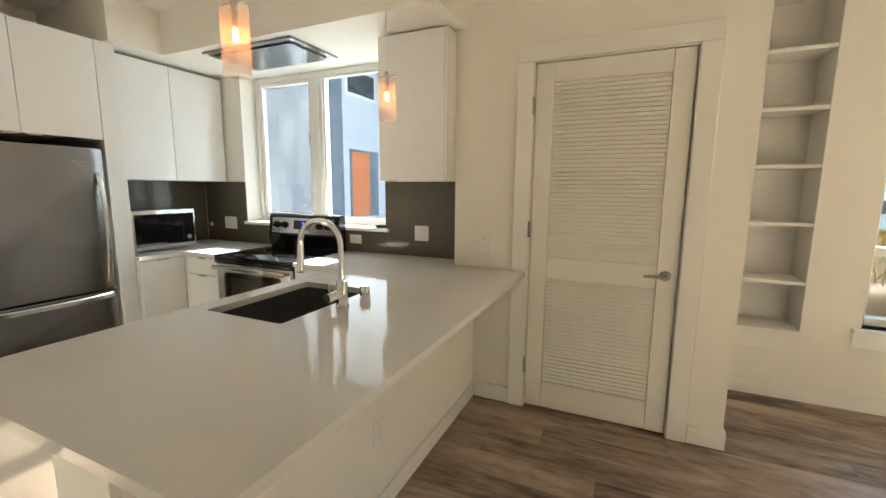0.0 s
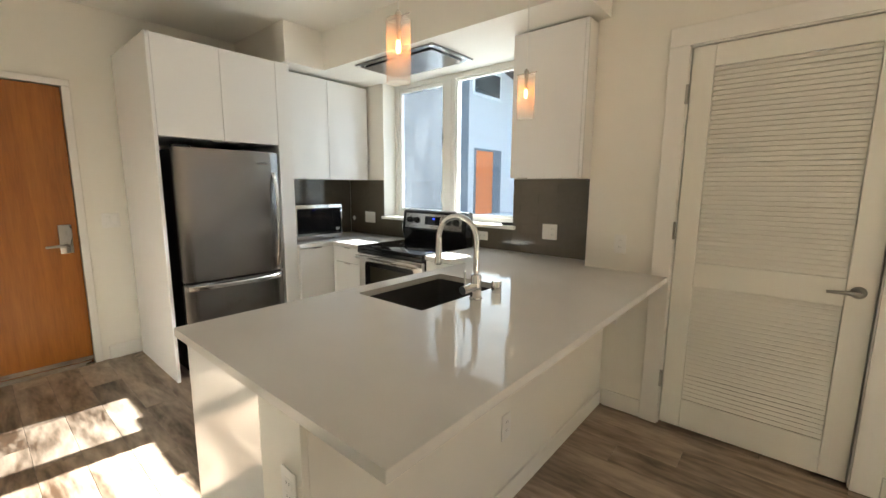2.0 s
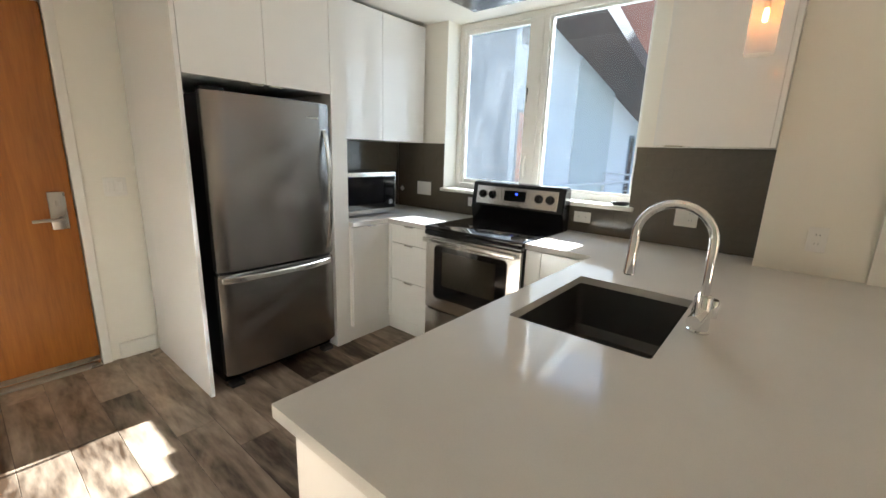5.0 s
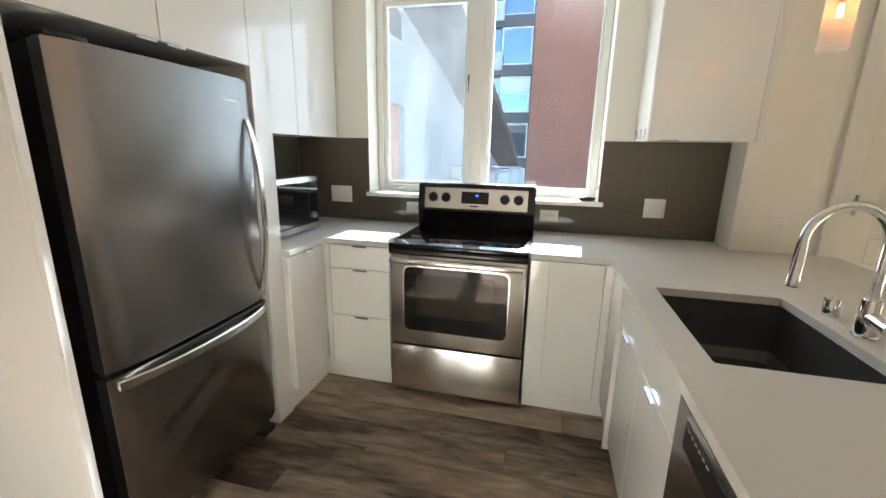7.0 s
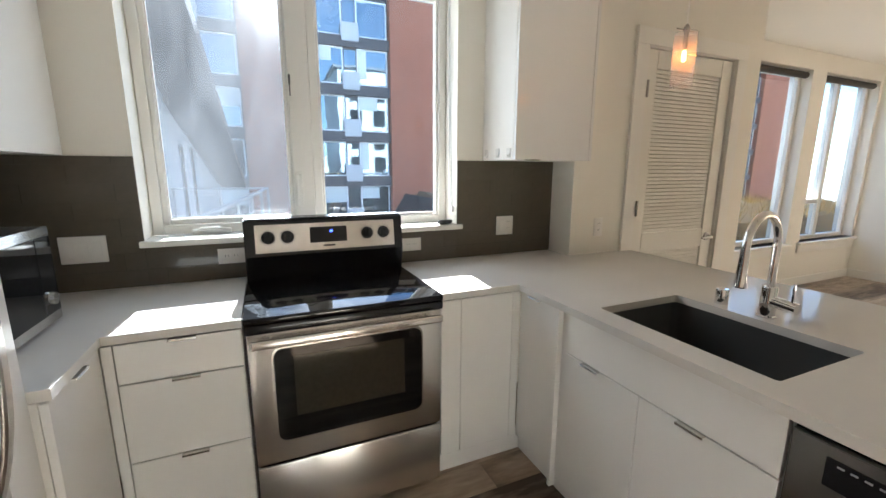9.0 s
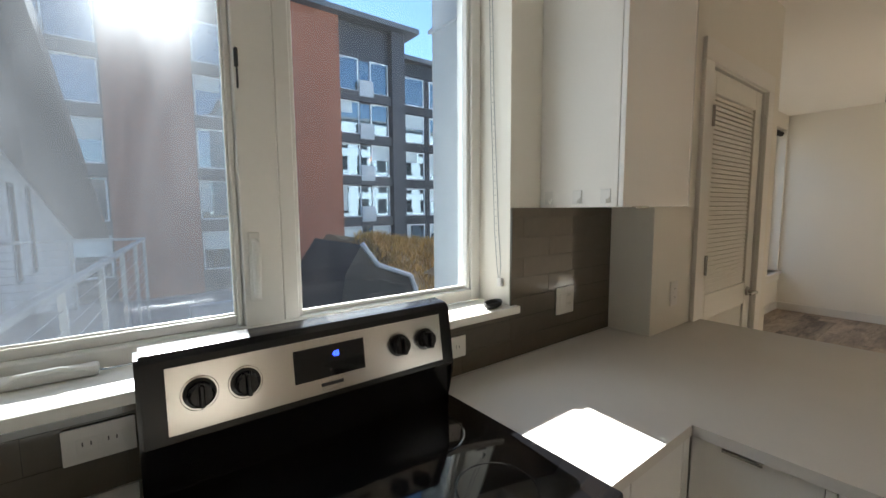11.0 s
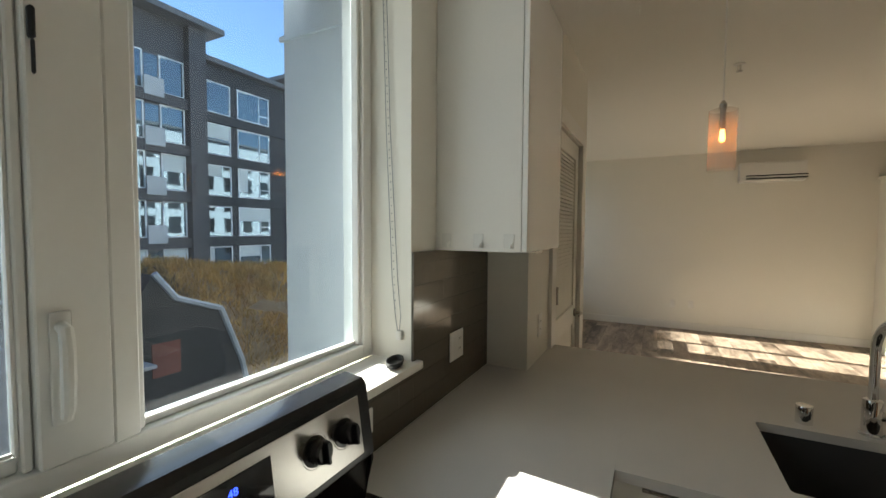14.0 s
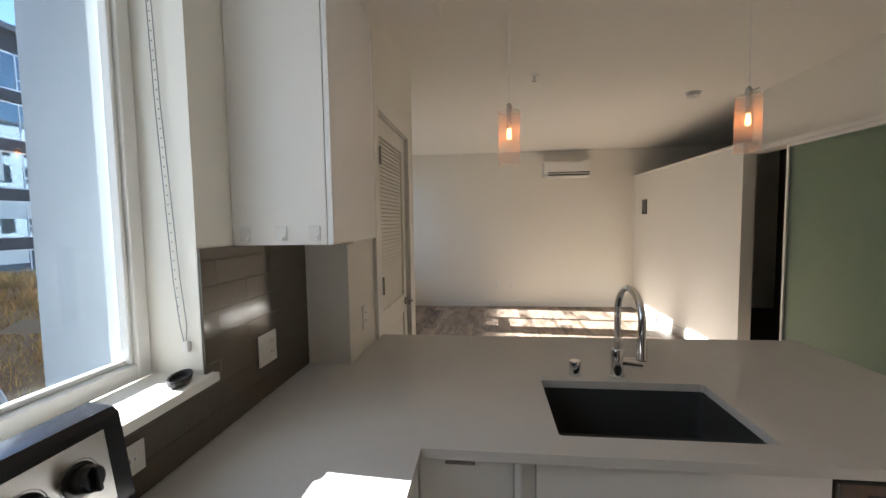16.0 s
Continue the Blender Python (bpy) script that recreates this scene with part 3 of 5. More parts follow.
def cabinet(name, body, fronts, label, group, face, kick=None, category="cabinet"):
    """A cabinet unit: carcass, fronts (box, pull or None), toe kick. face: 'y' fronts look to -y, 'x+' to +x, 'x-' to -x."""
    x0, x1, y0, y1, z0, z1 = body
    c = thing(name, ((x0 + x1) / 2, (y0 + y1) / 2, 0 if kick else z0), label, category, group)
    part("body", B(body, bevel=0.001, seg=1), CARC, c)
    if kick:
        part("toe_kick", B(kick), LACQ, c, "white toe kick")
    for bxs, pl, nm in fronts:
        d = part(nm, B(bxs, bevel=0.0015, seg=1), LACQ, c)
        if pl:
            pull(d, pl, "x" if face == "y" else "y", 1 if face == "x+" else -1)
    return c


G = "glossy white kitchen cabinets"
FY = -0.605     # base cabinet front carcass plane
# drawers left of the range
cabinet("drawer_cabinet", (-0.79, -0.386, FY, -0.012, 0.122, 0.882),
        [((-0.760, -0.389, FY - 0.02, FY - 0.001, 0.739, 0.877), (-0.567, FY - 0.02, 0.878), "drawer_front"),
         ((-0.760, -0.389, FY - 0.02, FY - 0.001, 0.448, 0.735), (-0.567, FY - 0.02, 0.736), "drawer_front"),
         ((-0.760, -0.389, FY - 0.02, FY - 0.001, 0.128, 0.444), (-0.567, FY - 0.02, 0.445), "drawer_front"),
         ((-0.794, -0.763, FY - 0.02, FY - 0.001, 0.128, 0.877), None, "filler")],
        "glossy white base cabinet with three drawers", G, "y", (-0.839, -0.39, FY + 0.035, FY + 0.055, 0, 0.1215))
cabinet("corner_cabinet", (XL + 0.002, -0.815, -0.968, -0.607, 0.122, 0.882),
        [((-0.814, -0.795, -0.966, -0.627, 0.128, 0.877), (-0.795, -0.80, 0.878), "door")],
        "glossy white base cabinet under the microwave", G, "x+", (-0.86, -0.84, -0.966, FY + 0.055, 0, 0.1215))
cabinet("base_cabinet", (0.386, 0.795, FY, -0.012, 0.122, 0.882),
        [((0.389, 0.484, FY - 0.02, FY - 0.001, 0.128, 0.877), None, "filler"),
         ((0.487, 0.752, FY - 0.02, FY - 0.001, 0.128, 0.877), None, "door"),
         ((0.755, 0.794, FY - 0.02, FY - 0.001, 0.128, 0.877), None, "filler")],
        "glossy white base cabinet beside the range", G, "y", (0.389, 0.854, FY + 0.035, FY + 0.055, 0, 0.1215))
PX = 0.815
cabinet("base_cabinet", (PX, 1.45, -0.905, -0.60, 0.122, 0.882),
        [((PX - 0.02, PX - 0.001, -0.894, -0.627, 0.128, 0.877), (PX - 0.02, -0.745, 0.878), "door"), ((PX - 0.032, PX - 0.001, -0.914, -0.897, 0.06, 0.880), None, "end_strip")],
        "narrow glossy white base cabinet in the peninsula corner", G, "x-", (PX + 0.04, PX + 0.06, -0.905, FY + 0.055, 0, 0.1215))
# sink cabinet: open carcass so that the bowl fits
sc = thing("sink_cabinet", (1.1, -1.31, 0), "glossy white sink cabinet with two doors", "cabinet", G)
part("body", B((PX, 1.45, -0.923, -0.907, 0.122, 0.882), (PX, 1.45, -1.715, -1.699, 0.122, 0.882), (PX, 1.45, -1.698, -0.924, 0.122, 0.140), bevel=0.001, seg=1), CARC, sc)
part("filler", B((PX - 0.008, PX - 0.001, -0.955, -0.916, 0.128, 0.877)), LACQ, sc)
part("toe_kick", B((PX + 0.04, PX + 0.06, -1.715, -0.907, 0, 0.1215)), LACQ, sc)
part("drawer_front", B((PX - 0.02, PX - 0.001, -1.712, -0.957, 0.715, 0.877), bevel=0.0015, seg=1), LACQ, sc)
for y0, y1, yp in ((-1.308, -0.957, -1.096), (-1.712, -1.311, -1.493)):
    d = part("door", B((PX - 0.02, PX - 0.001, y0, y1, 0.128, 0.711), bevel=0.0015, seg=1), LACQ, sc)
    pull(d, (PX - 0.02, yp, 0.712), "y", -1)
# peninsula back wall and end
pen = thing("peninsula", (1.5, -1.3, 0), "white peninsula back wall with a glossy end panel", "kitchen island")
part("back_wall", B((1.452, 1.578, -2.345, YB - 0.002, 0, 0.882)), WALL, pen)
part("end_panel", B((0.815, 1.36, -2.365, -2.346, 0, 0.882), bevel=0.001, seg=1), LACQ, pen, "glossy white end panel")
part("end_wall", B((1.361, 1.578, -2.365, -2.346, 0, 0.882)), WALL, pen)
part("baseboard", B((1.579, 1.592, -2.365, YB - 0.016, 0, 0.10), bevel=0.003, seg=1), TRIM, pen)
part("bracket", B((1.580, 1.90, -1.02, -1.014, 0.83, 0.882), (1.580, 1.586, -1.04, -0.99, 0.60, 0.882), bevel=0.001, seg=1), PLAST, pen)


def dishwasher():
    d = thing("dishwasher", (1.1, -2.02, 0), "stainless steel dishwasher with a black control strip", "dishwasher")
    part("tub", B((PX, 1.44, -2.333, -1.718, 0.122, 0.870)), BLACK, d)
    f = part("door", B((PX - 0.028, PX - 0.001, -2.330, -1.722, 0.105, 0.865), bevel=0.005), STEEL, d, "brushed steel door")
    part("handle_recess", B((PX - 0.0300, PX - 0.0282, -2.31, -1.79, 0.770, 0.838), bevel=0.0008, seg=1), BLACK, f, "black pocket handle")
    for k in range(6):
        part("button", B((PX - 0.0312, PX - 0.0302, -1.822 - k * 0.022, -1.810 - k * 0.022, 0.824, 0.828)), CHAINM, f)
    part("toe_kick", B((PX + 0.03, PX + 0.05, -2.33, -1.72, 0, 0.1215)), BLACK, d)


dishwasher()
# uppers
cabinet("wall_cabinet", (XL + 0.002, -1.026, -0.965, -0.018, 1.49, 2.405),
        [((-1.025, -1.006, -0.963, -0.492, 1.488, 2.405), None, "door"), ((-1.025, -1.006, -0.489, -0.020, 1.488, 2.405), None, "door")],
        "glossy white wall cabinet with two plain doors", G, "x+")
cabinet("wall_cabinet", (0.920, 1.427, -0.322, -0.003, 1.487, 2.415),
        [((0.922, 1.405, -0.342, -0.323, 1.487, 2.415), (1.02, -0.342, 1.489), "door"), ((1.407, 1.427, -0.342, -0.323, 1.487, 2.415), None, "filler")],
        "glossy white wall cabinet with a single door and hooks", G, "y")
fc = cabinet("fridge_cabinet", (-1.70, -0.851, -1.938, -1.092, 1.755, 2.405),
             [((-0.850, -0.830, -1.937, -1.516, 1.752, 2.405), None, "door"), ((-0.850, -0.830, -1.513, -1.093, 1.752, 2.405), None, "door")],
             "glossy white cabinet over the refrigerator", G, "x+")
for y in (-1.57, -1.46):
    part("handle", B((-0.846, -0.822, y - 0.035, y + 0.035, 1.7475, 1.7505), (-0.825, -0.822, y - 0.035, y + 0.035, 1.742, 1.7475)), BAR, fc, "chrome tab pull")
for y0, y1, x0, nm in ((-1.962, -1.940, -1.70, "side_panel"), (-1.090, -0.970, -1.33, "side_panel")):
    p = thing("tall_cabinet", ((x0 - 0.83) / 2, (y0 + y1) / 2, 0), "tall glossy white cabinet end beside the refrigerator", "cabinet", "refrigerator surround")
    part(nm, B((x0, -0.8495, y0, y1, 0, 2.408), bevel=0.0005, seg=1), LACQ, p)
    part("front_strip", B((-0.849, -0.830, y0, y1, 0, 2.408), bevel=0.001, seg=1), LACQ, p)


# ---- worktop with sink cut-out ----
SX0, SX1, SY0, SY1 = 0.878, 1.306, -1.642, -1.033


def slab_with_hole(x0, x1, y0, y1, z0, z1, hx0, hx1, hy0, hy1, r):
    """A slab with a rounded hole through it."""
    bm = bmesh.new()
    def ring(ax0, ax1, ay0, ay1, rad, n=6):
        pts = []
        for cx, cy, a0 in ((ax1 - rad, ay1 - rad, 0), (ax0 + rad, ay1 - rad, 90), (ax0 + rad, ay0 + rad, 180), (ax1 - rad, ay0 + rad, 270)):
            for k in range(n + 1):
                a = radians(a0 + 90 * k / n)
                pts.append((cx + rad * math.cos(a), cy + rad * math.sin(a)))
        return pts
    inner, outer = ring(hx0, hx1, hy0, hy1, r), ring(x0, x1, y0, y1, 0.004)
    ti, to = [bm.verts.new((*p, z1)) for p in inner], [bm.verts.new((*p, z1)) for p in outer]
    bi, bo = [bm.verts.new((*p, z0)) for p in inner], [bm.verts.new((*p, z0)) for p in outer]
    n = len(ti)
    for k in range(n):
        j = (k + 1) % n
        bm.faces.new((ti[k], to[k], to[j], ti[j])); bm.faces.new((bi[k], bi[j], bo[j], bo[k]))
        bm.faces.new((ti[k], ti[j], bi[j], bi[k])); bm.faces.new((to[k], bo[k], bo[j], to[j]))
    return bm


wt = thing("worktop", (1.3, -1.2, 0.885), "pale grey-white quartz worktop round the kitchen", "worktop")
part("peninsula_slab", slab_with_hole(0.775, 1.925, -2.392, -0.6351, 0.885, 0.915, SX0, SX1, SY0, SY1, 0.012), QUARTZ, wt)
part("slab", B((0.384, 1.4284, -0.6350, -0.0105, 0.885, 0.915)), QUARTZ, wt)
part("slab", B((1.4285, 1.925, -0.6350, YB - 0.001, 0.885, 0.915)), QUARTZ, wt)
part("slab", B((XL + 0.011, -0.384, -0.6350, -0.0105, 0.885, 0.915)), QUARTZ, wt)
part("slab", B((XL + 0.011, -0.785, -0.9675, -0.6351, 0.885, 0.915)), QUARTZ, wt)


def sink():
    k = thing("sink", (1.1, -1.34, 0.67), "dark grey undermount single-bowl kitchen sink", "sink")
    bm = bmesh.new()
    def ring(g, z, rad, n=6):
        out = []
        for cx, cy, a0 in ((SX1 + g - rad, SY1 + g - rad, 0), (SX0 - g + rad, SY1 + g - rad, 90), (SX0 - g + rad, SY0 - g + rad, 180), (SX1 + g - rad, SY0 - g + rad, 270)):
            out += [bm.verts.new((cx + rad * math.cos(radians(a0 + 90 * i / n)), cy + rad * math.sin(radians(a0 + 90 * i / n)), z)) for i in range(n + 1)]
        return out
    rs = [ring(0.02, 0.8835, 0.04), ring(0.004, 0.8835, 0.03), ring(-0.002, 0.70, 0.03), ring(-0.03, 0.668, 0.03), ring(-0.15, 0.662, 0.03)]
    for a, b in zip(rs, rs[1:]):
        for i in range(len(a)):
            j = (i + 1) % len(a)
            bm.faces.new((a[i], a[j], b[j], b[i]))
    bm.faces.new(rs[-1])
    part("bowl", bm, SINKM, k)
    dr = part("drain", lathe(bmesh.new(), [(0.056, 0.0), (0.056, 0.003), (0.045, 0.004), (0.040, -0.006), (0.01, -0.008)], (1.10, -1.34, 0.6625)), CHROME, k, "chrome drain ring")
    part("strainer", lathe(bmesh.new(), [(0.034, 0.0), (0.034, 0.003), (0.008, 0.005), (0.006, 0.012), (0.003, 0.013)], (1.10, -1.34, 0.6595)), CHROME, dr)


sink()


def faucet():
    f = thing("faucet", (1.366, -1.343, 0.915), "chrome gooseneck kitchen faucet with a side lever", "faucet")
    x, y, z = f.location
    part("base", lathe(bmesh.new(), [(0.031, 0), (0.031, 0.005), (0.026, 0.009), (0.025, 0.108), (0.023, 0.114), (0.014, 0.118)], (x, y, z), 32), CHROME, f)
    pts = [(x, y, z + 0.11), (x, y, z + 0.20), (x, y, z + 0.272)]
    for k in range(1, 15):
        a = radians(180 - k * 13.2)
        reach = 0.106 + 0.106 * math.cos(a)
        pts.append((x - reach * 0.995, y - reach * 0.09, z + 0.272 + 0.106 * math.sin(a)))
    part("spout", sweep(bmesh.new(), pts, 0.0130, 16), CHROME, f)
    e, q = Vector(pts[-1]), (Vector(pts[-1]) - Vector(pts[-2])).normalized()
    head = part("spray_head", rod(bmesh.new(), e - q * 0.005, e + q * 0.120, 0.0140, 0.0180, 20), CHROME, f)
    part("nozzle", rod(bmesh.new(), e + q * 0.1202, e + q * 0.124, 0.0155, 0.0150, 18), RUBBER, head)
    hub = part("lever_hub", rod(bmesh.new(), (x, y - 0.015, z + 0.062), (x - 0.006, y - 0.094, z + 0.056), 0.021, 0.0195, 22), CHROME, f)
    part("lever", rod(bmesh.new(), (x - 0.005, y - 0.076, z + 0.068), (x - 0.008, y - 0.074, z + 0.142), 0.0050, 0.0042, 10), CHROME, hub)


faucet()
ag = thing("air_gap", (1.372, -1.178, 0.915), "small chrome air gap cap on the worktop", "air gap")
part("cap", lathe(bmesh.new(), [(0.024, 0), (0.024, 0.055), (0.022, 0.060), (0.010, 0.061)], ag.location), CHROME, ag)
part("slot", B((1.3495, 1.353, -1.190, -1.170, 0.935, 0.962)), BLACK, ag)


# ---- range ----
def kitchen_range():
    r = thing("range", (0, -0.35, 0), "stainless steel electric range with a black glass cooktop", "range")
    w = 0.378
    part("body", B((-w, w, -0.62, -0.022, 0.05, 0.895), bevel=0.003, seg=1), BLACK, r)
    for lx in (-0.33, 0.33):
        for ly in (-0.56, -0.08):
            part("leg", rod(bmesh.new(), (lx, ly, 0), (lx, ly, 0.0495), 0.018, n=12), RUBBER, r)
    ct = part("cooktop", B((-w - 0.003, w + 0.003, -0.665, -0.105, 0.8955, 0.922), bevel=0.006), BLACKG, r, "black ceramic glass cooktop")
    for x, y, rad in ((-0.19, -0.50, 0.105), (0.19, -0.50, 0.085), (-0.19, -0.24, 0.075), (0.19, -0.24, 0.105)):
        bm = bmesh.new()
        lathe(bm, [(rad, 0.0), (rad, 0.0006), (rad - 0.004, 0.0006), (rad - 0.004, 0.0)], (x, y, 0.9221), 40)
        bmesh.ops.delete(bm, geom=[f for f in bm.faces if len(f.verts) > 4], context="FACES_ONLY")
        part("burner_ring", bm, paint("burner_print", (0.013, 0.013, 0.014), 0.12, vary=0.05, bump=0), ct)
    part("front_trim", B((-w, w, -0.668, -0.621, 0.862, 0.895), bevel=0.004), BLACK, r)
    d = part("oven_door", B((-w + 0.004, w - 0.004, -0.655, -0.6205, 0.331, 0.858), bevel=0.006), STEELX, r, "brushed steel oven door")
    # window in the door
    bm = bmesh.new()
    out = []
    for cx, cz, a0 in ((0.250, 0.757, 0), (-0.256, 0.757, 90), (-0.256, 0.455, 180), (0.250, 0.455, 270)):
        out += [(cx + 0.035 * math.cos(radians(a0 + 15 * k)), cz + 0.035 * math.sin(radians(a0 + 15 * k))) for k in range(7)]
    fa, fb = [bm.verts.new((x, -0.6585, z)) for x, z in out], [bm.verts.new((x, -0.6552, z)) for x, z in out]
    for k in range(len(out)):
        bm.faces.new((fa[k], fa[(k + 1) % len(out)], fb[(k + 1) % len(out)], fb[k]))
    bm.faces.new(fa[::-1]); bm.faces.new(fb)
    rim = bmesh.new()
    ra = [rim.verts.new((x * 1.022, -0.6565, 0.606 + (z - 0.606) * 1.036)) for x, z in out]
    rb = [rim.verts.new((x * 1.022, -0.6552, 0.606 + (z - 0.606) * 1.036)) for x, z in out]
    for k in range(len(out)):
        rim.faces.new((ra[k], ra[(k + 1) % len(out)], rb[(k + 1) % len(out)], rb[k]))
    rim.faces.new(ra[::-1]); rim.faces.new(rb)
    part("window_rim", rim, BAR, d, "bright steel window rim")
    part("window_surround", bm, BLACKG, d, "black glass window border")
    part("window_glass", B((-0.222, 0.208, -0.6600, -0.6587, 0.515, 0.757), bevel=0.0005, seg=1), paint("oven_glass", (0.03, 0.026, 0.018), 0.05, vary=0.2, bump=0), d, "smoked oven glass")
    for px in (-0.30, 0.30):
        part("handle_post", rod(bmesh.new(), (px, -0.6505, 0.835), (px, -0.69, 0.835), 0.010, n=10), STEELX, d)
    bm = box(bmesh.new(), -0.362, 0.362, -0.712, -0.688, 0.818, 0.850, bevel=0.009, seg=3)
    part("handle", bm, STEELX, d, "wide brushed steel handle")
    part("drawer", B((-w + 0.004, w - 0.004, -0.652, -0.6205, 0.040, 0.318), bevel=0.006), STEELX, r, "brushed steel storage drawer")
    # backguard
    bm = bmesh.new()
    prof = [(-0.022, 0.90), (-0.022, 1.185), (-0.030, 1.205), (-0.048, 1.213), (-0.100, 1.208), (-0.112, 1.195), (-0.135, 1.035), (-0.120, 1.015), (-0.108, 0.90)]
    vs = [[bm.verts.new((x, y, z)) for y, z in prof] for x in (-w, w)]
    for k in range(len(prof)):
        j = (k + 1) % len(prof)
        bm.faces.new((vs[0][k], vs[0][j], vs[1][j], vs[1][k]))
    bm.faces.new(vs[0]); bm.faces.new(vs[1][::-1])
    bmesh.ops.bevel(bm, geom=[e for e in bm.edges if abs(e.verts[0].co.x - e.verts[1].co.x) < 1e-6], offset=0.008, segments=2, affect="EDGES")
    bg = part("backguard", bm, BLACK, r, "glossy black backguard")
    tilt = math.atan2(0.023, 0.160)
    m = Matrix.Translation((0, -0.1245, 1.115)) @ Matrix.Rotation(-tilt, 4, "X")      # panel plane
    def on_panel(bm):
        bmesh.ops.transform(bm, matrix=m, verts=bm.verts)
        return bm
    cp = part("control_panel", on_panel(B((-0.332, 0.332, -0.003, 0.001, -0.066, 0.066), bevel=0.0007, seg=1)), STEELX, bg, "brushed steel control panel")
    part("display", on_panel(B((-0.088, 0.088, -0.005, -0.0031, -0.030, 0.046), bevel=0.0009, seg=1)), BLACKG, cp, "black glass display")
    return r, bg, m, on_panel


RNG, BG, PANEL_M, on_panel = kitchen_range()
BLUE = glow("blue_digits", (0.02, 0.05, 1.0), 1.2)
INK = paint("dark_print", (0.03, 0.03, 0.03), 0.6, vary=0.02, bump=0)


def text_mesh(body, size, material, m, name="lettering", parent=None, depth=0.0004):
    cu = bpy.data.curves.new(name, "FONT")
    cu.body, cu.size, cu.extrude, cu.align_x, cu.align_y = body, size, depth, "CENTER", "CENTER"
    o = new(name, cu)
    dg = bpy.context.evaluated_depsgraph_get()
    me = bpy.data.meshes.new_from_object(o.evaluated_get(dg))
    bpy.data.objects.remove(o)
    me.materials.clear(); me.materials.append(material)
    me.transform(m)
    ob = new(name, me)
    if parent is not None:
        ob.parent = parent
        ob.matrix_parent_inverse = Matrix.Translation(-parent.location) if parent.type == "EMPTY" else Matrix()
    return ob


UP = Matrix.Rotation(radians(90), 4, "X")
text_mesh("48", 0.018, BLUE, PANEL_M @ Matrix.Translation((0.012, -0.0056, 0.022)) @ UP, "digits", BG)
part("badge", on_panel(B((-0.028, 0.028, -0.0036, -0.003, -0.050, -0.042))), INK, BG, "small dark maker's badge")
for kx in (-0.275, -0.190, 0.190, 0.275):
    bm = bmesh.new()
    lathe(bm, [(0.030, 0), (0.030, 0.002), (0.0235, 0.003), (0.0225, 0.026), (0.019, 0.030), (0.004, 0.030)], m=Matrix.Rotation(radians(90), 4, "X"), n=28)
    box(bm, -0.0045, 0.0045, -0.040, -0.006, -0.022, 0.022, bevel=0.002, seg=1)
    bmesh.ops.transform(bm, matrix=PANEL_M @ Matrix.Translation((kx, -0.0031, 0.005)), verts=bm.verts)
    part("knob", bm, BLACK, BG, "black control knob")
    bm = bmesh.new()
    lathe(bm, [(0.0345, 0), (0.0345, 0.0004), (0.0335, 0.0004), (0.0335, 0)], m=PANEL_M @ Matrix.Translation((kx, -0.0031, 0.005)) @ Matrix.Rotation(radians(90), 4, "X"), n=36)
    bmesh.ops.delete(bm, geom=[f for f in bm.faces if len(f.verts) > 4], context="FACES_ONLY")
    part("dial_print", bm, INK, BG)


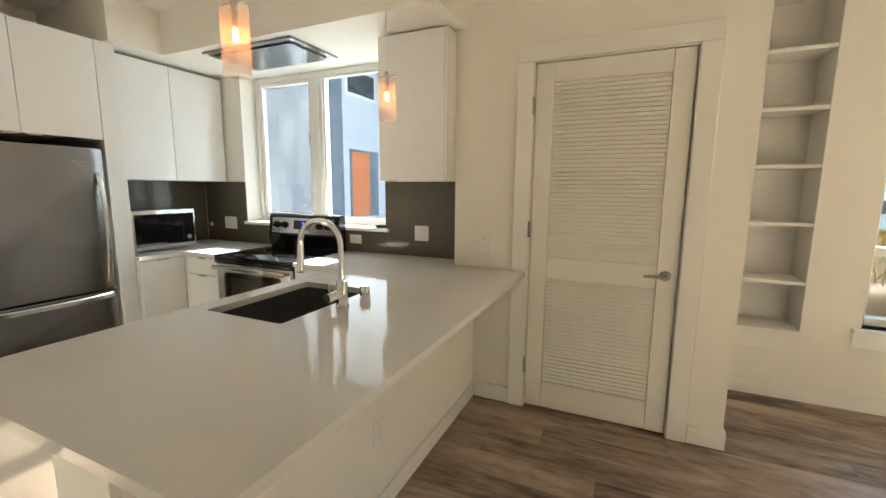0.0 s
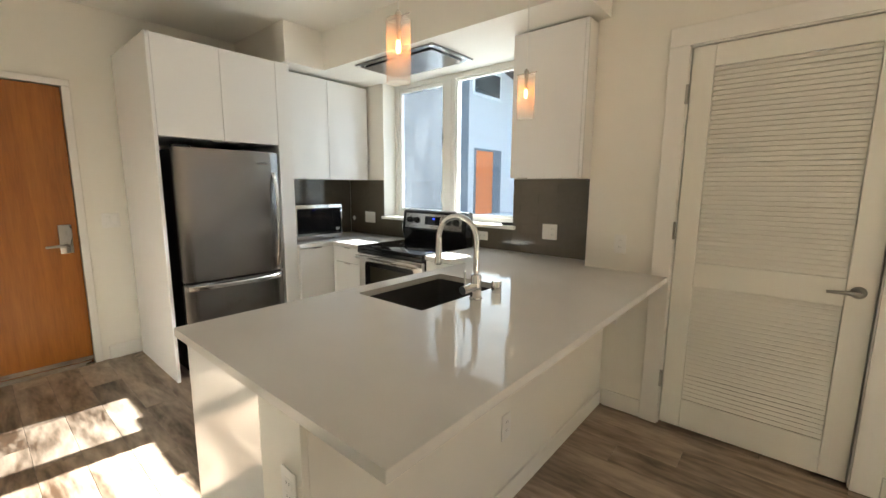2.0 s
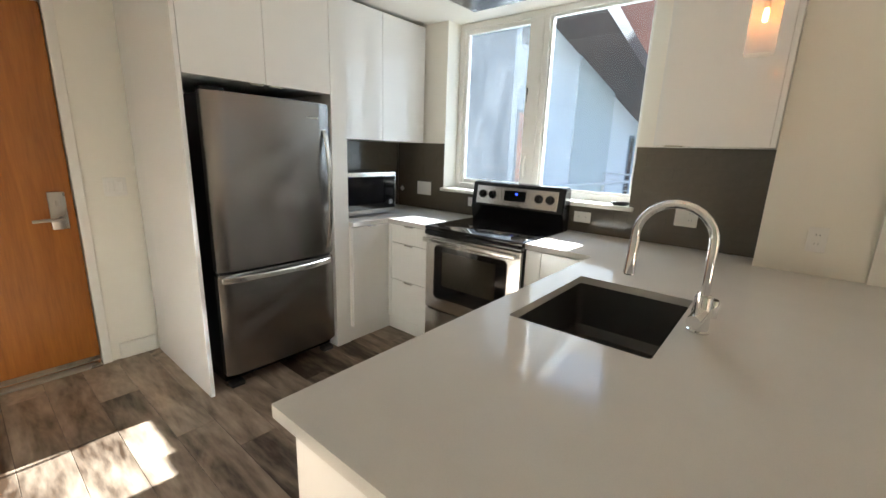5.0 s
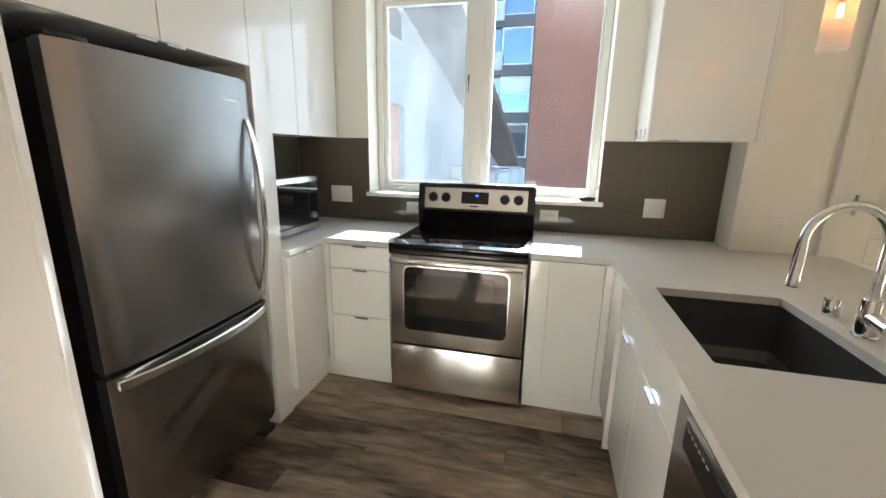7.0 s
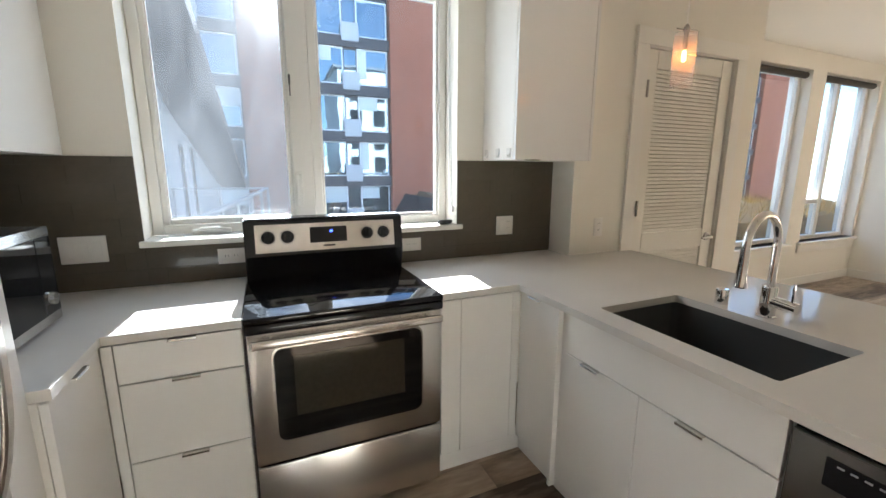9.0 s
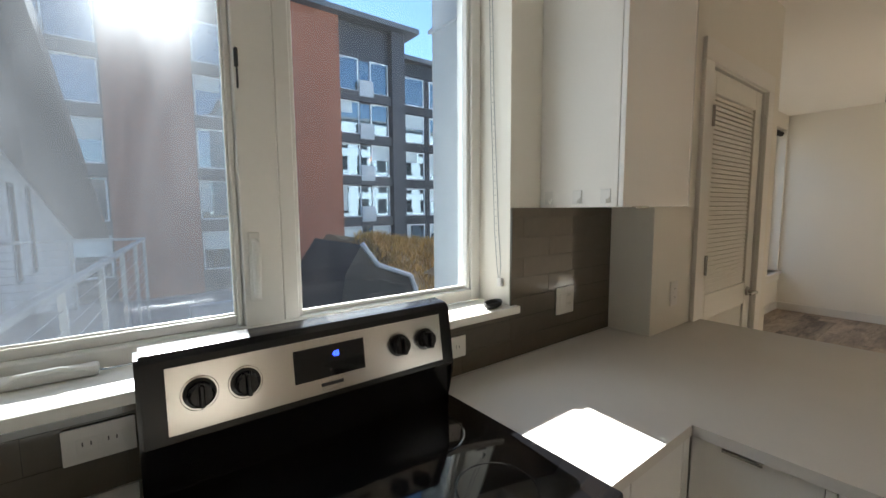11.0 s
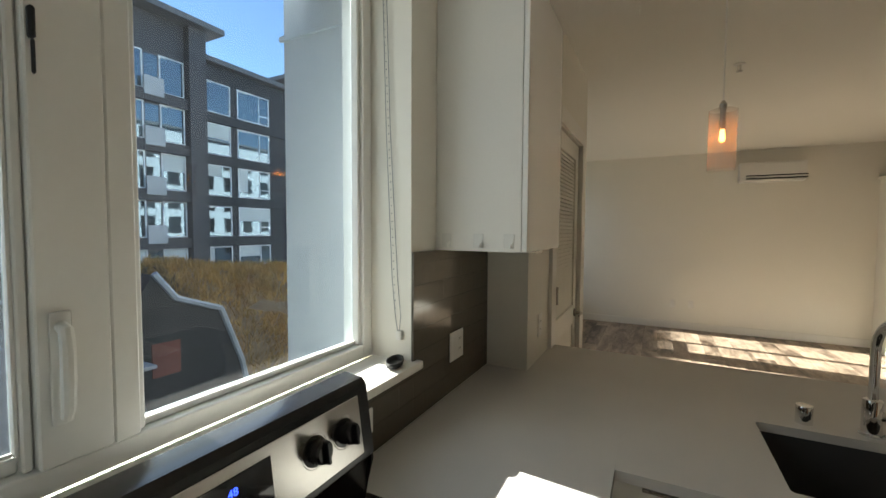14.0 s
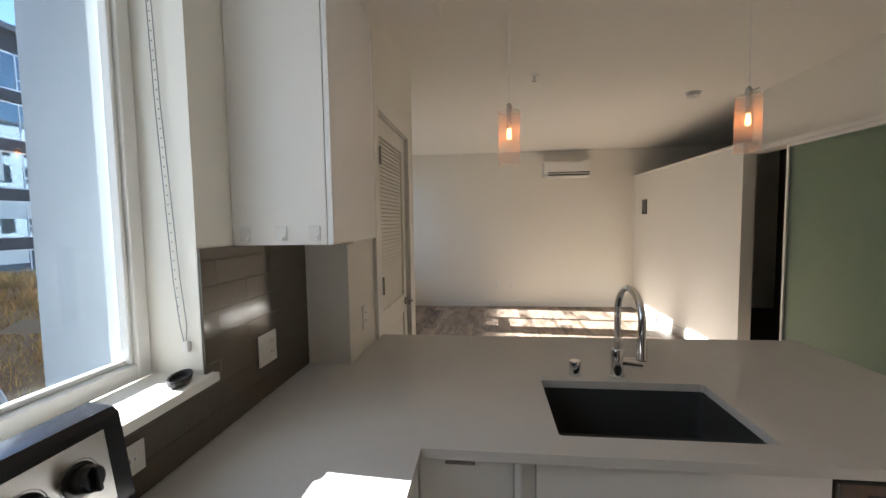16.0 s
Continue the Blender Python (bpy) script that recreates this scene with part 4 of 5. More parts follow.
# ---- refrigerator ----
def fridge():
    f = thing("refrigerator", (-1.1, -1.515, 0), "stainless steel bottom-freezer refrigerator with black sides", "refrigerator")
    y0, y1 = -1.864, -1.108
    part("body", B((-1.62, -0.885, y0 + 0.005, y1 - 0.005, 0.03, 1.680), bevel=0.006), BLACK, f, "black cabinet sides")
    for fx in (-1.54, -0.86):
        for fy in (y0 + 0.06, y1 - 0.06):
            part("foot", B((fx - 0.03, fx + 0.03, fy - 0.04, fy + 0.04, 0, 0.0295), bevel=0.004, seg=1), RUBBER, f)
    def curved(z0, z1):
        """A door with a slightly bowed front and rounded upright edges."""
        bm = bmesh.new()
        n = 16
        outl = [(-0.883, y0), (-0.883, y1)]
        for k in range(n + 1):
            u = k / n
            e = min(u, 1 - u) * (y1 - y0)
            edge = 0.0 if e > 0.03 else 0.03 - math.sqrt(max(0.0, 0.03 ** 2 - (0.03 - e) ** 2))
            outl.append((-0.822 + 0.010 * (1 - (2 * u - 1) ** 2) - edge * 0.55, y1 + (y0 - y1) * u))
        a = [bm.verts.new((x, y, z0)) for x, y in outl]; b = [bm.verts.new((x, y, z1)) for x, y in outl]
        for k in range(len(outl)):
            j = (k + 1) % len(outl)
            bm.faces.new((a[k], a[j], b[j], b[k]))
        bm.faces.new(a[::-1]); bm.faces.new(b)
        bmesh.ops.bevel(bm, geom=[e for e in bm.edges if abs(e.verts[0].co.z - e.verts[1].co.z) < 1e-6], offset=0.006, segments=2, affect="EDGES")
        return bm
    up = part("fridge_door", curved(0.722, 1.688), STEEL, f, "brushed steel door")
    lo = part("freezer_drawer", curved(0.085, 0.706), STEEL, f, "brushed steel freezer drawer")
    part("gasket", B((-0.884, -0.850, y0 + 0.012, y1 - 0.012, 0.7065, 0.7215)), RUBBER, f)
    yh = y1 - 0.048
    def bow(a, b, reach, flip):
        """Points of a handle that springs from the door and bows out."""
        pts = []
        for k in range(17):
            u = k / 16
            x = -0.819 + reach * (1 - abs(2 * u - 1) ** 2.6)
            v = a + (b - a) * u
            pts.append((x, yh, v) if not flip else (x, v, 0.676))
        return pts
    part("handle", ribbon(bmesh.new(), bow(1.53, 0.765, 0.050, False), (0, 0.030, 0), 0.012), BAR, up, "flat bowed steel door handle")
    part("handle", ribbon(bmesh.new(), bow(y0 + 0.02, y1 - 0.03, 0.050, True), (0, 0, 0.036), 0.012), BAR, lo, "flat bowed steel drawer handle")
    part("badge", B((-0.8170, -0.8140, -1.285, -1.200, 1.592, 1.602), bevel=0.0005, seg=1), NICKEL, up, "small dark maker's badge")
    part("hinge_cover", B((-0.92, -0.835, y0 + 0.01, y0 + 0.12, 1.689, 1.708), bevel=0.006), BLACK, f)
    part("grille", B((-0.90, -0.885, y0 + 0.01, y1 - 0.01, 0.031, 0.0840)), BLACK, f)


fridge()


# ---- microwave ----
def microwave():
    m = thing("microwave", (-1.15, -0.63, 0.915), "stainless steel countertop microwave with a black window", "microwave")
    x1, y0, y1, z0, z1 = -0.948, -0.905, -0.405, 0.932, 1.250
    part("case", B((-1.31, x1 - 0.02, y0, y1, z0, z1), bevel=0.006), STEEL, m)
    for fx in (-1.26, -1.04):
        for fy in (y0 + 0.045, y1 - 0.045):
            part("foot", rod(bmesh.new(), (fx, fy, 0.9152), (fx, fy, z0), 0.012, n=12), RUBBER, m)
    d = part("front", B((x1 - 0.0195, x1, y0, y1, z0, z1), bevel=0.005), BAR, m, "brushed steel front frame")
    part("window", B((x1 + 0.0003, x1 + 0.004, y0 + 0.014, y1 - 0.115, z0 + 0.035, z1 - 0.032), bevel=0.001, seg=1), BLACKG, d, "black glass window")
    cp = part("control_strip", B((x1 + 0.0003, x1 + 0.004, y1 - 0.112, y1 - 0.014, z0 + 0.035, z1 - 0.032), bevel=0.001, seg=1), BLACKG, d, "black key panel")
    part("knob", rod(bmesh.new(), (x1 + 0.004, y1 - 0.07, z0 + 0.085), (x1 + 0.018, y1 - 0.07, z0 + 0.085), 0.022, 0.020, 20), STEELX, cp)


microwave()


# ---- range hood set in the soffit ----
hd = thing("ceiling_hood", (-0.02, -0.33, 2.43), "flush stainless steel ceiling range hood with a glass panel", "range hood")
hx0, hx1, hy0, hy1 = -0.47, 0.395, -0.575, -0.085
part("frame", B((hx0, hx1, hy0, hy0 + 0.05, 2.415, 2.429), (hx0, hx1, hy1 - 0.05, hy1, 2.415, 2.429), (hx0, hx0 + 0.05, hy0 + 0.0505, hy1 - 0.0505, 2.415, 2.429), (hx1 - 0.05, hx1, hy0 + 0.0505, hy1 - 0.0505, 2.415, 2.429), bevel=0.002, seg=1), STEEL, hd)
part("panel", B((hx0 + 0.062, hx1 - 0.062, hy0 + 0.062, hy1 - 0.062, 2.404, 2.420), bevel=0.003, seg=1), STEEL, hd, "brushed steel suction panel")
part("gap", B((hx0 + 0.0505, hx1 - 0.0505, hy0 + 0.0505, hy1 - 0.0505, 2.424, 2.429)), BLACK, hd)
# round chrome screws in the four corners of the hood frame
for x in (hx0 + 0.025, hx1 - 0.025):
    for y in (hy0 + 0.025, hy1 - 0.025):
        part("corner_screw", rod(bmesh.new(), (x, y, 2.4148), (x, y, 2.411), 0.018, 0.017, 18), CHROME, hd, "small round chrome screw in the frame corner")


# ---- pendants ----
def amber_glass():
    """Frosted glass: lets light through softly, part of it straight."""
    m, n, l, b = nodes_of("frosted_pendant_glass")
    b.inputs["Base Color"].default_value = (0.93, 0.90, 0.88, 1)
    b.inputs["Roughness"].default_value = 0.35
    tl, tr, a, c = n.new("ShaderNodeBsdfTranslucent"), n.new("ShaderNodeBsdfTransparent"), n.new("ShaderNodeMixShader"), n.new("ShaderNodeMixShader")
    tl.inputs["Color"].default_value = (0.97, 0.92, 0.88, 1)
    tr.inputs["Color"].default_value = (0.99, 0.97, 0.95, 1)
    a.inputs[0].default_value, c.inputs[0].default_value = 0.50, 0.80
    l.new(tl.outputs[0], a.inputs[1]); l.new(b.outputs[0], a.inputs[2])
    l.new(a.outputs[0], c.inputs[1]); l.new(tr.outputs[0], c.inputs[2])
    l.new(c.outputs[0], n["Material Output"].inputs["Surface"])
    return m


AMBER = amber_glass()
BULB = glow("warm_filament", (1.0, 0.30, 0.06), 4.2)


def pendant(x, y, dz=0.0):
    p = thing("pendant_lamp", (x, y, 1.77 + dz), "lit frosted glass cylinder pendant lamp on a thin cord", "pendant lamp", "pendants over the peninsula")
    bm = bmesh.new()
    lathe(bm, [(0.043, 1.774), (0.044, 1.776), (0.044, 1.984), (0.042, 1.986), (0.041, 1.982), (0.041, 1.778)], (x, y, dz), 32)
    bm.faces.ensure_lookup_table()
    bmesh.ops.delete(bm, geom=[f for f in bm.faces if len(f.verts) > 4], context="FACES_ONLY")
    part("shade", bm, AMBER, p, "frosted glass cylinder shade")
    part("socket", lathe(bmesh.new(), [(0.009, 1.918), (0.009, 1.985), (0.012, 1.990), (0.012, 2.006), (0.004, 2.018)], (x, y, dz), 20), NICKEL, p)
    part("bulb", lathe(bmesh.new(), [(0.003, 1.876), (0.0075, 1.879), (0.0085, 1.886), (0.0080, 1.904), (0.006, 1.9175)], (x, y, dz), 16), BULB, p, "glowing warm bulb")
    part("cross_bar", rod(bmesh.new(), (x - 0.056, y, 1.995 + dz), (x + 0.056, y, 1.995 + dz), 0.0025, n=8), NICKEL, p)
    part("cord", rod(bmesh.new(), (x, y, 2.016 + dz), (x, y, CZ - 0.03), 0.0022, n=8), PLAST, p)
    part("canopy", lathe(bmesh.new(), [(0.058, CZ - 0.001), (0.058, CZ - 0.022), (0.02, CZ - 0.030), (0.004, CZ - 0.031)], (x, y, 0), 28), NICKEL, p)


pendant(1.346, -0.914)
pendant(1.330, -1.785, 0.015)


# ---- plates, outlets, switches ----
SLOT = paint("outlet_slot", (0.05, 0.05, 0.05), 0.6, vary=0.02, bump=0)


def plate(name, at, w, h, face, kinds, label, category):
    """A wall plate of white plastic. kinds: 'r' rocker, 'o' outlet pair, for each gang. face: direction letter that it looks to."""
    p = thing(name, at, label, category, "white wall plates")
    rot = {"-y": 0, "+x": 90, "-x": -90}[face]
    m = Matrix.Translation(at) @ Matrix.Rotation(radians(rot), 4, "Z")
    def put(nm, bm, mat, par, lab=""):
        bmesh.ops.transform(bm, matrix=m, verts=bm.verts)
        return part(nm, bm, mat, par, lab)
    pl = put("cover", B((-w / 2, w / 2, -0.006, -0.0005, -h / 2, h / 2), bevel=0.002), PLAST, p)
    n = len(kinds)
    wide = w > h
    for k, kind in enumerate(kinds):
        cx = (k - (n - 1) / 2) * 0.046
        if kind == "r":
            put("rocker", B((cx - 0.0165, cx + 0.0165, -0.0095, -0.0062, -0.033, 0.033), bevel=0.0015, seg=1), PLAST, pl)
        else:
            for dz in (-0.020, 0.020):
                ox, oz = (dz, 0) if (wide and n == 1) else (cx, dz)
                o = put("socket", B((ox - 0.0165, ox + 0.0165, -0.0078, -0.0062, oz - 0.0145, oz + 0.0145), bevel=0.0007, seg=1), PLAST, pl)
                put("slot", B((ox - 0.0075, ox - 0.0055, -0.0084, -0.0079, oz - 0.002, oz + 0.007)), SLOT, pl)
                put("slot", B((ox + 0.0055, ox + 0.0075, -0.0084, -0.0079, oz - 0.002, oz + 0.006)), SLOT, pl)
    return p


plate("switch_plate", (-0.992, -0.0105, 1.098), 0.162, 0.115, "-y", "rrr", "white three-gang switch plate on the tiles", "switch")
plate("wall_outlet", (-0.440, -0.0105, 1.028), 0.115, 0.072, "-y", "o", "white outlet lying sideways on the tiles", "outlet")
plate("wall_outlet", (0.466, -0.0105, 1.020), 0.115, 0.072, "-y", "o", "white outlet lying sideways on the tiles", "outlet")
plate("switch_plate", (1.077, -0.0105, 1.098), 0.118, 0.115, "-y", "ro", "white switch and outlet plate on the tiles", "switch")
plate("wall_outlet", (1.645, YB, 1.083), 0.070, 0.115, "-y", "o", "white outlet on the closet wall over the worktop", "outlet")
plate("switch_plate", (XE, -2.073, 1.14), 0.118, 0.115, "+x", "rr", "white double switch plate beside the entry door", "switch")
plate("wall_outlet", (1.578, -1.395, 0.39), 0.072, 0.118, "+x", "o", "white outlet on the peninsula back wall", "outlet")
plate("wall_outlet", (1.520, -2.366, 0.645), 0.072, 0.118, "-y", "o", "white outlet on the peninsula end wall", "outlet")
for y in (-0.975, -1.23):
    plate("wall_outlet", (XF, y, 0.40), 0.072, 0.115, "-x", "o", "white outlet low on the end wall", "outlet")

# ---- small things ----
dish = thing("sill_dish", (0.690, 0.022, 1.120), "small black oval dish on the window sill", "dish")
bm = bmesh.new()
lathe(bm, [(0.030, 0), (0.042, 0.006), (0.046, 0.020), (0.044, 0.026), (0.038, 0.024), (0.034, 0.010), (0.004, 0.007)], (0, 0, 0), 28)
bmesh.ops.transform(bm, matrix=Matrix.Translation((0.690, 0.022, 1.1205)) @ Matrix.Rotation(radians(20), 4, "Z") @ Matrix.Diagonal((1.2, 0.60, 0.82, 1)), verts=bm.verts)
part("bowl", bm, RUBBER, dish)
crk = thing("window_crank", (-0.53, 0.145, 1.115), "white folded casement window crank on the sill", "window crank")
part("cover", B((-0.61, -0.44, 0.120, 0.157, 1.1205, 1.145), bevel=0.006), VINYL, crk)
part("crank_arm", sweep(bmesh.new(), [(-0.59, 0.118, 1.137), (-0.57, 0.112, 1.150), (-0.50, 0.110, 1.152), (-0.46, 0.112, 1.142)], 0.006, 8), VINYL, crk)
for y in (-0.047, -0.170, -0.281):
    hk = thing("adhesive_hook", (0.92, y, 1.50), "small clear plastic adhesive hook on the cabinet side", "hook", "hooks on the cabinet side")
    part("base", B((0.9165, 0.9206, y - 0.018, y + 0.018, 1.500, 1.548), bevel=0.001, seg=1), HOOKM, hk)
    part("hook", sweep(bmesh.new(), [(0.9165, y - 0.012, 1.520), (0.912, y - 0.012, 1.508), (0.907, y - 0.012, 1.502), (0.902, y - 0.012, 1.506), (0.900, y - 0.012, 1.514)], 0.0026, 8), PLAST, hk)

hk = thing("adhesive_hook", (-1.27, -0.0088, 1.06), "small clear plastic adhesive hook on the tiles", "hook")
bm = box(bmesh.new(), -0.02, 0.02, -0.003, 0.0, -0.02, 0.02, bevel=0.001, seg=1)
bmesh.ops.transform(bm, matrix=Matrix.Translation((-1.27, -0.0088, 1.075)) @ Matrix.Rotation(radians(45), 4, "Y"), verts=bm.verts)
part("base", bm, PLAST, hk)
part("hook", sweep(bmesh.new(), [(-1.27, -0.0115, 1.075), (-1.27, -0.018, 1.063), (-1.27, -0.025, 1.062), (-1.27, -0.028, 1.072)], 0.0022, 8), PLAST, hk)


def air_conditioner():
    a = thing("air_conditioner", (XF - 0.11, -2.18, 2.265), "white wall-mounted split air conditioner", "air conditioner")
    bm = bmesh.new()
    prof = [(XF - 0.001, 2.265), (XF - 0.001, 2.540), (XF - 0.19, 2.540), (XF - 0.215, 2.520), (XF - 0.215, 2.335), (XF - 0.15, 2.270)]
    ring = [[bm.verts.new((x, y, z)) for x, z in prof] for y in (-2.520, -1.77)]
    for k in range(len(prof)):
        j = (k + 1) % len(prof)
        bm.faces.new((ring[0][k], ring[0][j], ring[1][j], ring[1][k]))
    bm.faces.new(ring[0]); bm.faces.new(ring[1][::-1])
    bmesh.ops.bevel(bm, geom=list(bm.edges), offset=0.008, segments=2, affect="EDGES")
    part("casing", bm, PLAST, a)
    part("air_slot", B((XF - 0.2185, XF - 0.2155, -2.53, -1.84, 2.340, 2.355)), BLACK, a)
    part("flap", B((XF - 0.205, XF - 0.160, -2.53, -1.84, 2.283, 2.291), bevel=0.003, seg=1), PLAST, a)
    part("lower_slot", B((XF - 0.212, XF - 0.195, -2.53, -1.84, 2.303, 2.313)), BLACK, a)


air_conditioner()
vt = thing("wall_vent", (6.60, YP, 1.73), "small dark grey vent grille on the partition", "vent")
part("backing", B((6.50, 6.70, YP + 0.001, YP + 0.006, 1.62, 1.85)), DARK, vt)
for k in range(9):
    part("slat", B((6.505, 6.695, YP + 0.0065, YP + 0.012, 1.630 + k * 0.024, 1.642 + k * 0.024)), paint("vent_grey", (0.20, 0.19, 0.18), 0.5) if k == 0 else bpy.data.materials["vent_grey"], vt)
sp = thing("sprinkler", (3.20, -1.21, CZ - 0.05), "small ceiling fire sprinkler", "sprinkler")
part("rosette", lathe(bmesh.new(), [(0.035, CZ - 0.001), (0.035, CZ - 0.006), (0.012, CZ - 0.012), (0.010, CZ - 0.045), (0.003, CZ - 0.048)], (3.20, -1.21, 0)), PLAST, sp)
part("deflector", lathe(bmesh.new(), [(0.020, CZ - 0.050), (0.020, CZ - 0.052), (0.004, CZ - 0.053)], (3.20, -1.21, 0)), NICKEL, sp)
sm = thing("smoke_detector", (3.92, -2.78, CZ - 0.04), "round white ceiling smoke detector", "smoke detector")
part("base", lathe(bmesh.new(), [(0.068, CZ - 0.001), (0.068, CZ - 0.012), (0.060, CZ - 0.014)], (3.92, -2.78, 0), 32), PLAST, sm)
part("cap", lathe(bmesh.new(), [(0.058, CZ - 0.0145), (0.055, CZ - 0.034), (0.030, CZ - 0.042), (0.004, CZ - 0.042)], (3.92, -2.78, 0), 32), PLAST, sm)


# ---- outside ----
def far_glass():
    """Dark tinted far window glass with a strong sky reflection, each pane a little out of true."""
    m, n, l, b = nodes_of("far_window_glass")
    n.remove(b)
    info, df, gl, mx = n.new("ShaderNodeObjectInfo"), n.new("ShaderNodeBsdfDiffuse"), n.new("ShaderNodeBsdfGlossy"), n.new("ShaderNodeMixShader")
    co, t, cr, bp = n.new("ShaderNodeTexCoord"), n.new("ShaderNodeTexNoise"), n.new("ShaderNodeValToRGB"), n.new("ShaderNodeBump")
    t.inputs["Scale"].default_value = 0.9
    ad = n.new("ShaderNodeMath"); ad.operation = "ADD"
    l.new(co.outputs["Object"], t.inputs["Vector"]); l.new(info.outputs["Random"], ad.inputs[0]); l.new(t.outputs["Fac"], ad.inputs[1])
    hf = n.new("ShaderNodeMath"); hf.operation = "MULTIPLY"; hf.inputs[1].default_value = 0.5
    l.new(ad.outputs[0], hf.inputs[0]); l.new(hf.outputs[0], cr.inputs["Fac"])
    cr.color_ramp.elements[0].color, cr.color_ramp.elements[1].color = (0.012, 0.018, 0.022, 1), (0.10, 0.14, 0.15, 1)
    l.new(cr.outputs["Color"], df.inputs["Color"])
    gl.inputs["Color"].default_value, gl.inputs["Roughness"].default_value = (0.70, 0.86, 0.95, 1), 0.02
    bp.inputs["Strength"].default_value, bp.inputs["Distance"].default_value = 0.15, 0.02
    l.new(t.outputs["Fac"], bp.inputs["Height"]); l.new(bp.outputs["Normal"], gl.inputs["Normal"])
    mx.inputs[0].default_value = 0.23
    l.new(df.outputs[0], mx.inputs[1]); l.new(gl.outputs[0], mx.inputs[2])
    l.new(mx.outputs[0], n["Material Output"].inputs["Surface"])
    return m


BRICK = paint("red_brick_far", (0.29, 0.105, 0.062), 0.85, grain=2, vary=0.14, bump=0.04, big=0.4)
GREYP = paint("dark_grey_panel", (0.050, 0.050, 0.058), 0.6, grain=3, vary=0.08, bump=0.05, big=0.3)
WGLASS = far_glass()
WFRAME = paint("far_window_frame", (0.80, 0.81, 0.81), 0.5, vary=0.02, bump=0)
# Pale tone for curtains and for the white walls mirrored in far panes.
CURTREF = paint("far_curtain_reflection", (0.62, 0.66, 0.64), 0.8, vary=0.1)
ROOFM = paint("roof_metal", (0.12, 0.12, 0.13), 0.5, vary=0.05)
SOFF = wood("brown_soffit", (0.060, 0.035, 0.025), (0.12, 0.075, 0.055), "Y", 0.6, 0.6)
ORANGE = paint("orange_door_paint", (0.72, 0.20, 0.055), 0.5, vary=0.03)
SLATE = paint("slate_siding", (0.15, 0.18, 0.21), 0.7, vary=0.05)
SAGE = paint("grey_siding", (0.45, 0.48, 0.48), 0.7, vary=0.05)
setting("ground", B((-400, 400, -400, 900, -3.6, -3.2)), CONC, "grey paved courtyard ground", "ground")
setting("wall_outer", B((1.18, 1.43, T + 0.001, 1.06, -3.2, 3.6), (1.162, 1.179, T + 0.001, 1.078, 2.548, 2.572)), paint("pale_outer_panel", (0.52, 0.56, 0.61), 0.6, grain=60, vary=0.02, bump=0.03), "pale grey outer wall beside the kitchen window", "wall")


def far_window(parent, x, y, z, w, h, opens, light=True, mesh_cache={}):
    """White-framed far window: two dark glass panes, pale panel for curtain and painted reflection."""
    key = (round(w, 2), round(h, 2), opens, light)
    f = 0.085
    if key not in mesh_cache:
        fr = part("window", B((0, w, -0.06, 0.0, 0, f), (0, w, -0.06, 0.0, h - f, h), (0, f, -0.06, 0, f, h - f), (w - f, w, -0.06, 0, f, h - f), *(((w * 0.66, w * 0.66 + f * 0.8, -0.05, 0, f, h - f), (w * 0.66, w - f, -0.05, 0, h * 0.3, h * 0.3 + f * 0.8)) if light else ())), WFRAME, parent)
        pn = part("pane", B((f, w - f, -0.02, -0.004, f, h - f)), WGLASS, fr)
        # panel sizes imitate a white building's reflection, least in the top row
        cx, cz = ((w - f - 0.02, h * 0.52), (w * 0.30, h * 0.20), (w * 0.30, h * 0.93), (w * 0.64, h * 0.62))[opens]
        cu = part("curtain", B((f + 0.02, cx, -0.026, -0.021, cz, h - f)), CURTREF, fr)
        mesh_cache[key] = (fr.data, pn.data, cu.data)
        fr.location = (x, y, z)
    else:
        a, b, c = mesh_cache[key]
        fr = new("window", a)
        fr.parent, fr.matrix_parent_inverse = parent, Matrix.Translation(-parent.location)
        fr.location = (x, y, z)
        for nm, me in (("pane", b), ("curtain", c)):
            o = new(nm, me)
            o.parent = fr
    return fr


